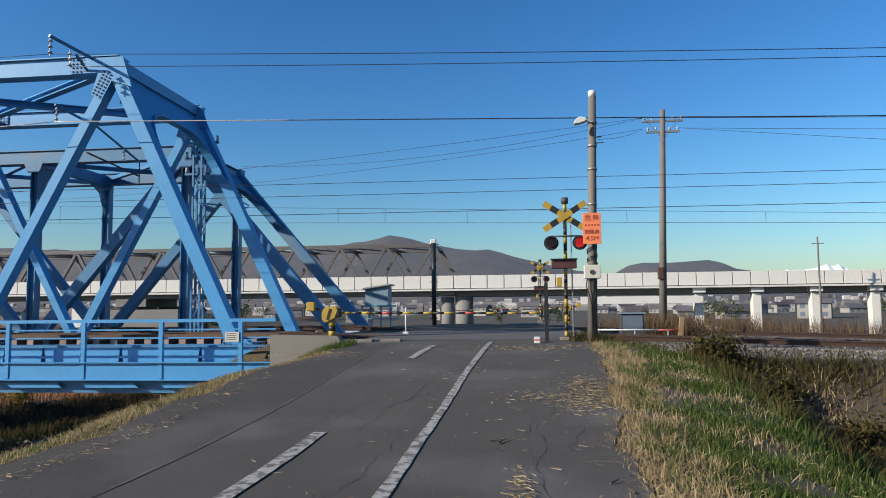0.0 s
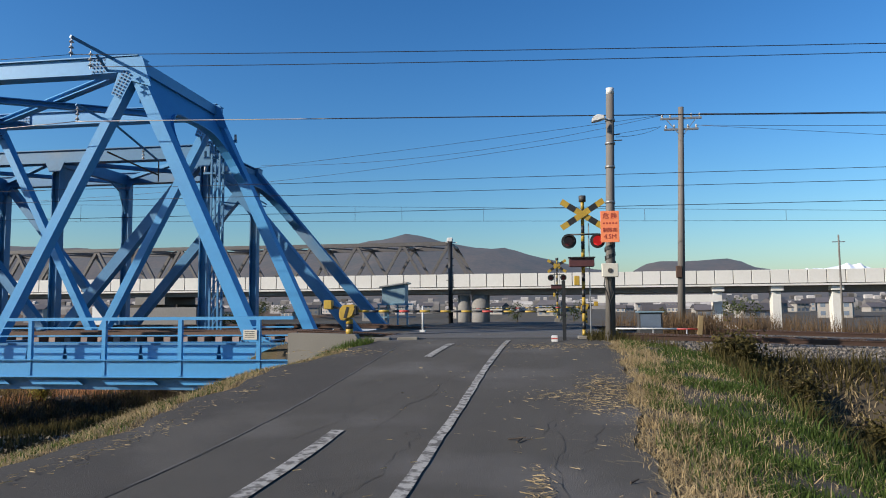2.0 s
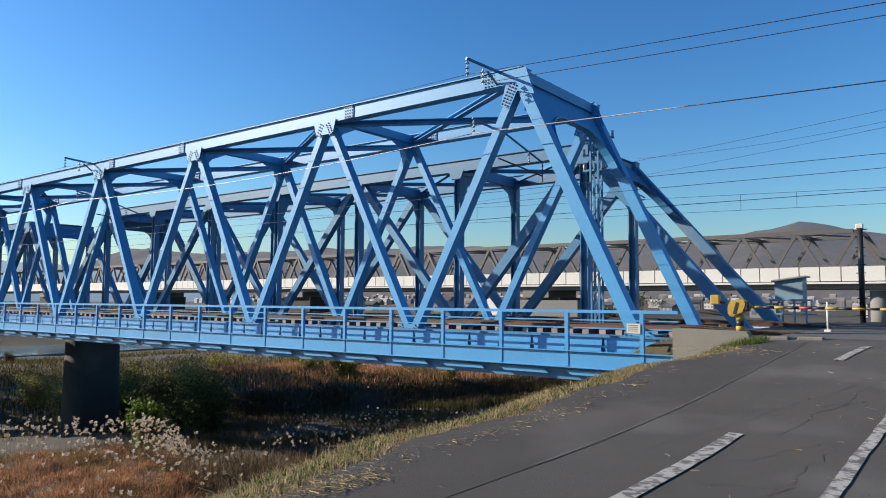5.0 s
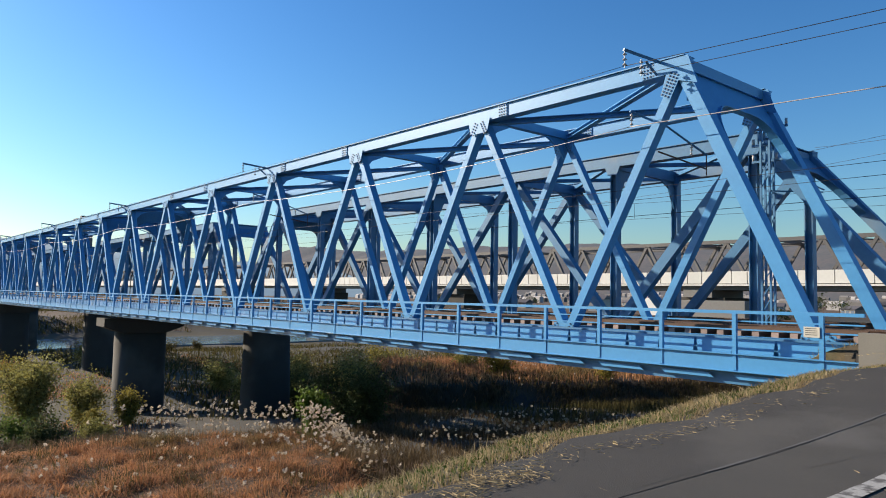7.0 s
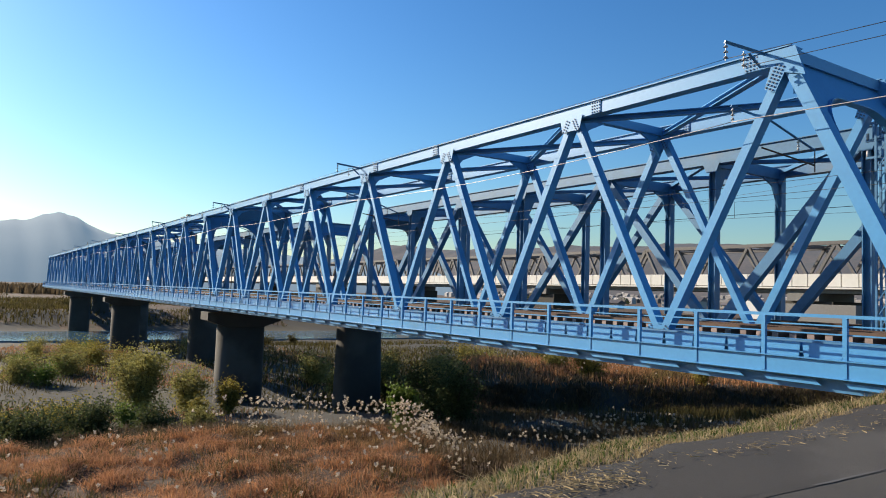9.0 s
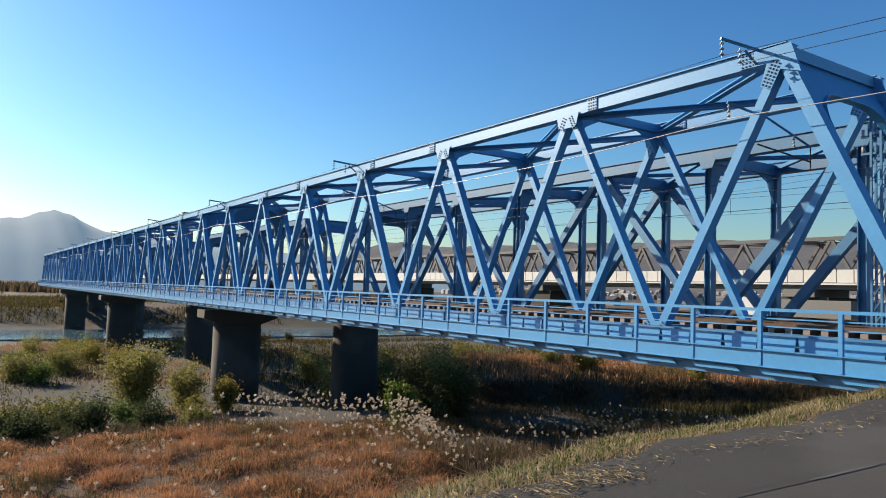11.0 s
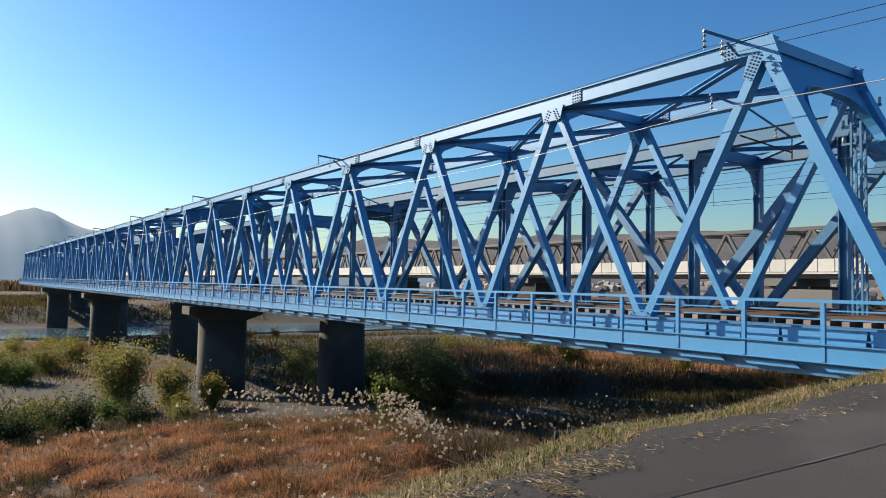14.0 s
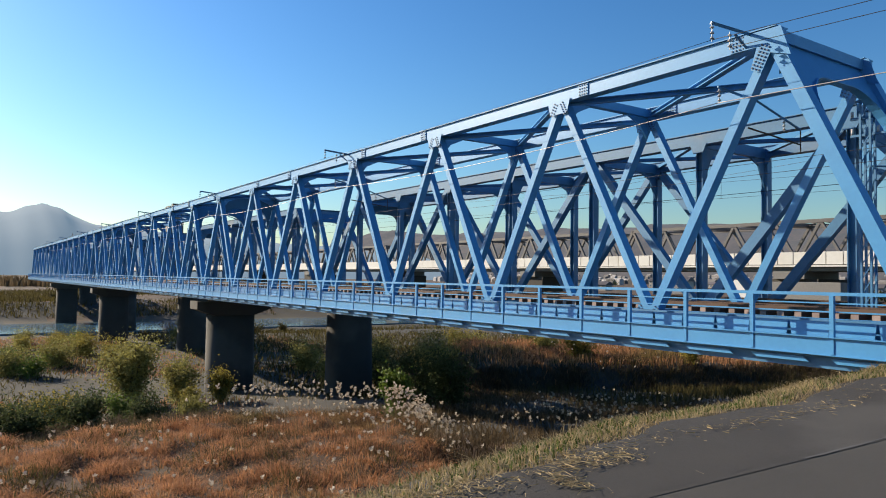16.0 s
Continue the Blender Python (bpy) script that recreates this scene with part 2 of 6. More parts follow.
# ---- mesh helpers ----
def obj(name, bm, material, parent=None, label=""):
    me = bpy.data.meshes.new(name)
    bm.to_mesh(me)
    bm.free()
    for m in (material if isinstance(material, (list, tuple)) else [material]):
        me.materials.append(m)
    ob = new(name, me)
    if parent is not None:
        ob.parent = parent
    if label:
        ob["label"] = label
    return ob


def part(name, bm, material, parent, label=""):
    return obj(name, bm, material, parent, label)


def again(ob, parent, m=None):
    """Another object on the same mesh."""
    o = new(ob.name.split(".")[0], ob.data)
    o.parent = parent
    if m is not None:
        o.matrix_basis = m
    return o


def thing(name, label, category, group="", at=None, kind=""):
    e = new(name)
    e.empty_display_size = 0.2
    if at is not None:
        e.matrix_basis = at if isinstance(at, Matrix) else Matrix.Translation(at)
    return tagged(e, label, category, group, kind)


def from_arrays(name, verts, faces, material, parent=None, smooth=False):
    me = bpy.data.meshes.new(name)
    me.from_pydata(verts, [], faces)
    me.materials.append(material)
    if smooth:
        me.polygons.foreach_set("use_smooth", [True] * len(me.polygons))
    me.update()
    ob = new(name, me)
    if parent is not None:
        ob.parent = parent
    return ob


def box(bm, lo, hi, bevel=0.0, mi=0):
    x0, y0, z0 = lo
    x1, y1, z1 = hi
    v = [bm.verts.new(p) for p in ((x0, y0, z0), (x1, y0, z0), (x1, y1, z0), (x0, y1, z0), (x0, y0, z1), (x1, y0, z1), (x1, y1, z1), (x0, y1, z1))]
    fs = [bm.faces.new([v[i] for i in f]) for f in ((3, 2, 1, 0), (4, 5, 6, 7), (0, 1, 5, 4), (1, 2, 6, 5), (2, 3, 7, 6), (3, 0, 4, 7))]
    for f in fs:
        f.material_index = mi
    if bevel:
        es = list({e for f in fs for e in f.edges})
        bmesh.ops.bevel(bm, geom=es, offset=bevel, segments=1, affect='EDGES', clamp_overlap=True)
    return v


def bar(bm, p, q, w, h, side=(0, 1, 0), mi=0):
    """A rectangular bar from p to q: w across along side, h across the rest."""
    p, q = Vector(p), Vector(q)
    d = (q - p).normalized()
    s = Vector(side)
    s = (s - d * s.dot(d)).normalized()
    u = d.cross(s)
    vs = []
    for c in (p, q):
        for a, b in ((-1, -1), (1, -1), (1, 1), (-1, 1)):
            vs.append(bm.verts.new(c + s * (a * w / 2) + u * (b * h / 2)))
    for f in ((3, 2, 1, 0), (4, 5, 6, 7), (0, 1, 5, 4), (1, 2, 6, 5), (2, 3, 7, 6), (3, 0, 4, 7)):
        bm.faces.new([vs[i] for i in f]).material_index = mi


def hbeam(bm, p, q, w, h, t=0.03, side=(0, 1, 0)):
    """An I section from p to q: flanges w wide (along side), h deep."""
    p, q = Vector(p), Vector(q)
    d = (q - p).normalized()
    s = Vector(side)
    s = (s - d * s.dot(d)).normalized()
    u = d.cross(s)
    bar(bm, p + u * (h / 2 - t / 2), q + u * (h / 2 - t / 2), w, t, side)
    bar(bm, p - u * (h / 2 - t / 2), q - u * (h / 2 - t / 2), w, t, side)
    bar(bm, p, q, t, h - 2 * t, side)


def rod(bm, p, q, r, n=8, r2=None, cap=True, mi=0):
    p, q = Vector(p), Vector(q)
    r2 = r if r2 is None else r2
    d = (q - p).normalized()
    s = d.orthogonal().normalized()
    u = d.cross(s)
    a = [bm.verts.new(p + (s * math.cos(2 * math.pi * i / n) + u * math.sin(2 * math.pi * i / n)) * r) for i in range(n)]
    b = [bm.verts.new(q + (s * math.cos(2 * math.pi * i / n) + u * math.sin(2 * math.pi * i / n)) * r2) for i in range(n)]
    for i in range(n):
        f = bm.faces.new((a[i], a[(i + 1) % n], b[(i + 1) % n], b[i]))
        f.smooth = n > 6
        f.material_index = mi
    if cap:
        bm.faces.new(a[::-1]).material_index = mi
        bm.faces.new(b).material_index = mi


def tube(bm, pts, r, n=5):
    """One joined thin tube along points."""
    pts = [Vector(p) for p in pts]
    rings = []
    for i, p in enumerate(pts):
        d = (pts[min(i + 1, len(pts) - 1)] - pts[max(i - 1, 0)]).normalized()
        s = d.cross(Vector((0, 0, 1)))
        s = s.normalized() if s.length > 1e-4 else Vector((1, 0, 0))
        u = d.cross(s)
        rings.append([bm.verts.new(p + (s * math.cos(2 * math.pi * k / n) + u * math.sin(2 * math.pi * k / n)) * r) for k in range(n)])
    for a, b in zip(rings, rings[1:]):
        for k in range(n):
            bm.faces.new((a[k], a[(k + 1) % n], b[(k + 1) % n], b[k])).smooth = True
    bm.faces.new(rings[0][::-1])
    bm.faces.new(rings[-1])


def prism(bm, pts, axis, a, b, mi=0):
    """A flat outline pushed from a to b along an axis; pts are the other two coordinates."""
    def at(p, v):
        return {"x": (v, p[0], p[1]), "y": (p[0], v, p[1]), "z": (p[0], p[1], v)}[axis]
    lo = [bm.verts.new(at(p, a)) for p in pts]
    hi = [bm.verts.new(at(p, b)) for p in pts]
    n = len(pts)
    bm.faces.new(lo).material_index = mi
    bm.faces.new(hi[::-1]).material_index = mi
    for i in range(n):
        bm.faces.new((lo[i], hi[i], hi[(i + 1) % n], lo[(i + 1) % n])).material_index = mi


def fixed(bm):
    bmesh.ops.recalc_face_normals(bm, faces=bm.faces)
    return bm


def one(fn, *a, **k):
    bm = bmesh.new()
    fn(bm, *a, **k)
    return bm


# ---- ground, road ----
def smooth(a, b, x):
    if a > b:
        return 1 - smooth(b, a, x)
    u = min(1.0, max(0.0, (x - a) / (b - a)))
    return u * u * (3 - 2 * u)


def road_z(y):
    return -0.65 + 0.65 * smooth(5.5, 18.6, y)


def left_edge(y):
    """The road's ragged left edge."""
    return -4.95 + 0.9 * smooth(11.0, 16.5, y) + 0.09 * math.sin(y * 1.9) + 0.06 * math.sin(y * 4.3 + 1) + 0.85 * smooth(5.2, 1.6, y)


def right_edge(y):
    return 1.12 + 0.62 * smooth(5, 15, y) + 0.07 * math.sin(y * 2.3 + 0.4) + 0.05 * math.sin(y * 5.1)


def track_fall(x):
    return -0.032 * max(0.0, x - 3.0) if x < 60 else -1.8


def shelf(x, y):
    """1 on the meadow shelf beside the road, 0 below its broken edge."""
    reach = float(np.interp(x, (-34, -32, -29, -24, -21, -17), (6.0, 13.5, 17.6, 16.9, 14.4, 13.4)))
    wob = 0.9 * noise.noise((x * 0.3, y * 0.3, 4.0))
    return smooth(0.0, 2.2, min(x + 33.6 + wob, (reach - y) * 0.9 + wob))


def terrace(x, y):
    """1 on the raised bench beyond the bridges, which ends in a steep face."""
    s = -0.86 * (x + 43.5) + 0.5 * (y - 30.5) + 0.8 * noise.noise((x * 0.2, y * 0.2, 8.0))
    l = 0.5 * (x + 43.5) + 0.86 * (y - 30.5)
    return smooth(-0.6, 2.2, s) * (1 - smooth(20, 32, s)) * smooth(-3, 2, l) * (1 - smooth(40, 60, l))


def river_bed(x, y):
    low = float(np.interp(x, (-5000, -330, -215, -192, -158, -120, -69, -56, -46, -36, -26, -16), (-4.5, -5.0, -7.0, -11.4, -11.4, -10.7, -10.3, -9.5, -8.4, -7.3, -6.6, -5.9)))
    low += 0.55 * noise.noise((x * 0.07, y * 0.07, 1.0)) + 0.22 * noise.noise((x * 0.3, y * 0.3, 2.5))
    m, t = shelf(x, y), terrace(x, y)
    top = -5.35 - 0.012 * max(0.0, -15 - x) + 0.30 * noise.noise((x * 0.42, y * 0.42, 7.0)) + 0.14 * noise.noise((x * 1.1, y * 1.1, 3.0))
    z = low * (1 - t) + (-5.75 + 0.35 * noise.noise((x * 0.15, y * 0.15, 6.0))) * t
    return z * (1 - m) + top * m


def ground_z(x, y):
    rz = road_z(y)
    le, re = left_edge(min(max(y, -8), 17)), right_edge(min(max(y, -8), 17))
    n = noise.noise((x * 0.13, y * 0.13, 0.3)) * 0.35 + noise.noise((x * 0.5, y * 0.5, 2.0)) * 0.10
    # river side: bank, then the river bed with its meadow shelf
    d = le - 0.75 + 0.2 * smooth(11, 15, y) - x
    if y > 17.5:
        d = min(d, -6.9 - x)
    if x <= le + 0.05:
        bank = rz - 0.05 - 4.7 * smooth(-0.7, 7.0, d) + n * (0.04 + 0.6 * smooth(2.5, 9, d))
        w = smooth(5.5, 10.5, d)
        return bank if w == 0 else bank * (1 - w) + river_bed(x, y) * w
    if x <= re:
        return rz - 0.06 if y < 60 else -3.6
    # land side
    e = x - re
    verge = rz - 0.03 - 0.22 * smooth(0.2, 2.4, e) - 1.75 * smooth(1.7, 5.0, e) * (1 - smooth(14.2, 18.2, y))
    return verge + n * 0.3 * smooth(0.3, 2.0, e)


def ground_all(x, y):
    z = ground_z(x, min(y, 36.0) if x > -8 else y)
    if x > -7.5:
        bed = track_fall(x) - 0.55
        k = smooth(16.4, 19.2, y) * smooth(1.9, 3.2, x)
        z = z * (1 - k) + bed * k
    k = smooth(36.5, 46.0, y)
    plain = -3.6 + 0.4 * noise.noise((x * 0.02, y * 0.02, 5.0))
    if x < -8:
        w = smooth(-8, -22, x)
        plain = plain * (1 - w) + z * w
    return z * (1 - k) + plain * k


def axis(*runs):
    out = []
    for a, b, s in runs:
        out += list(np.arange(a, b, s))
    return [float(v) for v in out]


gx = axis((-4800, -600, 300), (-600, -280, 40), (-280, -80, 5), (-80, -46, 1.5), (-46, -9, 0.6), (-9, 10, 0.35), (10, 40, 1.5), (40, 300, 20), (300, 4801, 300))
gy = axis((-1500, -100, 200), (-100, -12, 8), (-12, 0, 0.7), (0, 20, 0.35), (20, 50, 0.9), (50, 80, 1.8), (80, 140, 6), (140, 600, 40), (600, 4801, 300))
gv = [(x, y, ground_all(x, y)) for y in gy for x in gx]
nx = len(gx)
gf = [(j * nx + i, j * nx + i + 1, (j + 1) * nx + i + 1, (j + 1) * nx + i) for j in range(len(gy) - 1) for i in range(nx - 1)]
ground = from_arrays("ground", gv, gf, SOIL, smooth=True)
ground.data.materials.append(GRAVELBED)
ground.data.materials.append(MEADOWSOIL)
for f in ground.data.polygons:
    c = f.center
    if -215 < c.x < -34 and shelf(c.x, c.y) < 0.2 and terrace(c.x, c.y) < 0.3 and noise.noise((c.x * 0.06, c.y * 0.06, 9.0)) > -0.15:
        f.material_index = 1
    elif -36 < c.x < -6 and -20 < c.y < 20 and left_edge(min(max(c.y, -8), 17)) - c.x > 3.0:
        f.material_index = 2
    elif c.x < -195:
        f.material_index = 2
tagged(ground, "dry brown river bank and plain with patchy soil", "ground", kind="structure")

bm = bmesh.new()
rows = []
for y in axis((-14, 24.01, 0.35)):
    l, r = left_edge(min(y, 17)), right_edge(min(y, 17))
    cols = [l + (r - l) * i / 14 for i in range(15)]
    rows.append([bm.verts.new((x, y, road_z(y) + 0.004 * noise.noise((x * 0.8, y * 0.5, 1.0)))) for x in cols])
for a, b in zip(rows, rows[1:]):
    for i in range(14):
        bm.faces.new((a[i], a[i + 1], b[i + 1], b[i])).smooth = True
road = obj("road", bm, ROADW)
tagged(road, "worn grey asphalt road with cracks rising to the crossing", "road", kind="structure")


def strip(name, pts, width, lift, material, parent, ragged=0.0, label="", step=0.25):
    """A thin band laid on the road along points (x, y)."""
    bm = bmesh.new()
    line = []
    for (x0, y0), (x1, y1) in zip(pts, pts[1:]):
        k = max(1, int(math.hypot(x1 - x0, y1 - y0) / step))
        line += [(x0 + (x1 - x0) * i / k, y0 + (y1 - y0) * i / k) for i in range(k)]
    line.append(pts[-1])
    last = None
    for i, (x, y) in enumerate(line):
        x1, y1 = line[min(i + 1, len(line) - 1)]
        x0, y0 = line[max(i - 1, 0)]
        d = Vector((x1 - x0, y1 - y0)).normalized()
        nrm = Vector((-d.y, d.x))
        wa = width / 2 * (1 + ragged * (random.random() * 2 - 1))
        wb = width / 2 * (1 + ragged * (random.random() * 2 - 1))
        pr = []
        for s in (wa, -wb):
            px, py = x + nrm.x * s, y + nrm.y * s
            pr.append(bm.verts.new((px, py, road_z(py) + 0.004 * noise.noise((px * 0.8, py * 0.5, 1.0)) + lift)))
        if last:
            bm.faces.new((last[0], pr[0], pr[1], last[1]))
        last = pr
    for f in bm.faces:
        if f.normal.z < 0:
            f.normal_flip()
    return part(name, fixed(bm), material, parent, label)

bm = bmesh.new()
lay = []
for y in axis((-14, 17.5, 0.35)):
    a, b = left_edge(y) + 0.02, -3.34 + 0.14 * smooth(8, 15, y) + 0.012 * math.sin(y * 9)
    lay.append([bm.verts.new((a + (b - a) * i / 4, y, road_z(y) + 0.004 * noise.noise(((a + (b - a) * i / 4) * 0.8, y * 0.5, 1.0)) + 0.004)) for i in range(5)])
for a, b in zip(lay, lay[1:]):
    for i in range(4):
        bm.faces.new((a[i], a[i + 1], b[i + 1], b[i])).smooth = True
part("overlay_strip", bm, ASPHALT, road, "darker smooth asphalt overlay strip")

strip("lane_dash", [(-2.26, 4.2), (-2.27, 7.55)], 0.16, 0.012, LINE, road, 0.06)
strip("lane_dash", [(-2.18, 13.9), (-2.0, 16.4)], 0.16, 0.012, LINE, road, 0.1)
strip("edge_line", [(-0.98, 1.5), (-1.02, 7.0), (-0.9, 12.0), (-0.66, 17.2)], 0.12, 0.012, LINE, road, 0.12, "cracked white painted line")
strip("pale_seam_edge", [(-3.36, 5.0), (-3.37, 6.5), (-3.29, 10.0), (-3.16, 15.5)], 0.03, 0.0065, PATCH, road, 0.8)
for a, b in (((-3.44, 2.5), (-3.42, 3.6)), ((-3.42, 4.0), (-3.44, 4.9)), ((-3.46, 5.2), (-3.48, 5.9)), ((-3.47, 7.1), (-3.46, 7.6))):
    strip("patch_seam", [a, b], 0.006, 0.007, CRACK, road, 0.9)
random.seed(5)
for sx, sy, ex, ey in ((0.25, 3.2, 0.35, 8.2), (-1.9, 7.5, -1.2, 12.6), (-2.9, 6.0, -1.6, 11.5), (-1.5, 4.0, -1.25, 7.5), (0.1, 7.5, 1.2, 11.5), (-3.3, 8.0, -2.4, 13.0), (-1.7, 3.2, -1.35, 5.6), (-2.8, 9.5, -1.4, 9.9), (-2.6, 11.4, -1.2, 11.1), (-2.0, 5.2, -1.3, 5.5), (-3.1, 8.6, -1.9, 9.4), (-2.9, 10.6, -1.7, 12.2), (-2.4, 8.0, -2.7, 10.4), (-1.95, 6.2, -1.35, 7.6), (-3.0, 12.0, -1.3, 13.4), (-1.8, 9.0, -1.15, 10.6), (0.55, 6.6, 1.1, 9.2), (-0.6, 3.5, 0.2, 4.3)):
    k = 14
    pts = [(sx + (ex - sx) * i / k + random.uniform(-0.07, 0.07), sy + (ey - sy) * i / k + random.uniform(-0.05, 0.05)) for i in range(k + 1)]
    strip("crack", pts, 0.0055, 0.006, CRACK, road, 0.8, step=0.12)

# ---- near truss bridge ----
L, X0, YN, YF, ZT, ZB = 8.8, -11.6, 18.5, 23.65, 7.95, -0.38
END = 0.48      # the end posts stand steeper than the other diagonals
SPANS, PER = 4, 7
B0 = X0 + L / 2
XE = B0 - SPANS * PER * L


def bolt_group(bm, cx, cz, ax, az, rows_, cols_, y, pitch=0.115, r=0.030):
    """Rows of bolt heads on a plate that faces -y; (ax, az) is the way of the rows."""
    px, pz = -az, ax
    for i in range(rows_):
        for j in range(cols_):
            u, v = (i - (rows_ - 1) / 2) * pitch, (j - (cols_ - 1) / 2) * pitch * 1.15
            x, z = cx + ax * u + px * v, cz + az * u + pz * v
            rod(bm, (x, y, z), (x, y - 0.035, z), r, 6, mi=1)


def gusset(parent, x, y, z, sign, up=False):
    """Joint plate with two fans of bolts. sign: -1 on the face towards -y."""
    bm = bmesh.new()
    w, h = (0.62, 0.5) if up else (0.6, 0.6)
    if up:
        pts = [(x - w, z + 0.25), (x + w, z + 0.25), (x + 0.46, z - 0.30), (x - 0.46, z - 0.30)][::-1]
    else:
        pts = [(x - w, z - 0.28), (x + w, z - 0.28), (x + 0.42, z + h - 0.22), (x - 0.42, z + h - 0.22)]
    f = y + sign * 0.255
    prism(bm, pts, "y", f, f + sign * 0.022)
    if sign < 0:
        dx, dz = (L / 2) / math.hypot(L / 2, ZT - ZB), (ZT - ZB) / math.hypot(L / 2, ZT - ZB)
        s = -1 if up else 1
        for k in (-1, 1):
            bolt_group(bm, x + k * (0.27 if up else 0.27), z + s * (0.10 if up else 0.16), k * dx, s * dz, 5 if up else 4, 2, f - 0.02)
    return part("gusset_plate", fixed(bm), [BLUE, BOLT], parent)


def splice(parent, x, y, z):
    """Bolted splice on the chord's face."""
    bm = bmesh.new()
    box(bm, (x - 0.25, y - 0.262, z - 0.15), (x + 0.25, y - 0.232, z + 0.31))
    for i in range(4):
        for j in range(4):
            rod(bm, (x - 0.18 + 0.12 * i, y - 0.262, z - 0.09 + 0.115 * j), (x - 0.18 + 0.12 * i, y - 0.29, z - 0.09 + 0.115 * j), 0.03, 6, mi=1)
    return part("splice_plate", bm, [BLUE, BOLT], parent)


def portal_frame(parent, x, slope, zt=ZT, material=BLUE, y0=YN, y1=YF, run=L / 2, zb=ZB):
    """Arched sway plate between two trusses, lying in the plane of the sloping members."""
    bm = bmesh.new()
    w = y1 - y0
    outer = [(y0 + 0.2, zt + 0.3), (y1 - 0.2, zt + 0.3)]
    inner = [(y1 - 0.2, zt - 2.6)]
    for i in range(9):
        a = math.pi / 2 * i / 8
        inner.append((y1 - 0.2 - 0.22 - (1 - math.cos(a)) * 1.35, zt - 2.3 + math.sin(a) * 1.35))
    for i in range(9):
        a = math.pi / 2 * (1 - i / 8)
        inner.append((y0 + 0.2 + 0.22 + (1 - math.cos(a)) * 1.35, zt - 2.3 + math.sin(a) * 1.35))
    inner.append((y0 + 0.2, zt - 2.6))
    k = run / (zt - zb) * slope
    lo = [bm.verts.new((x + (zt - p[1]) * k - 0.03, p[0], p[1])) for p in outer + inner]
    hi = [bm.verts.new((x + (zt - p[1]) * k + 0.03, p[0], p[1])) for p in outer + inner]
    n = len(lo)
    for ring in (lo, hi):
        t = [ring[0], ring[1]] + ring[2:]
        m = (n - 2) // 2
        right, left = t[2:2 + m], t[2 + m:][::-1]
        for i in range(m - 1):
            # strips from each leg to the head line
            bm.faces.new((right[i], right[i + 1], ring[1])) if i < m - 1 else None
            bm.faces.new((left[i], ring[0], left[i + 1]))
        bm.faces.new((right[-1], left[-1], ring[0], ring[1]))
    for i in range(n):
        bm.faces.new((lo[i], lo[(i + 1) % n], hi[(i + 1) % n], hi[i]))
    # flange along the arch
    for i in range(2, n - 1):
        a, b = lo[i].co.copy(), lo[i + 1].co.copy()
        bar(bm, a, b, 0.30, 0.03, (1, 0, 0))
    bar(bm, (x - 0.2 * k, y0, zt + 0.3), (x - 0.2 * k, y1, zt + 0.3), 0.34, 0.04, (1, 0, 0))
    return part("portal_frame", fixed(bm), material, parent)


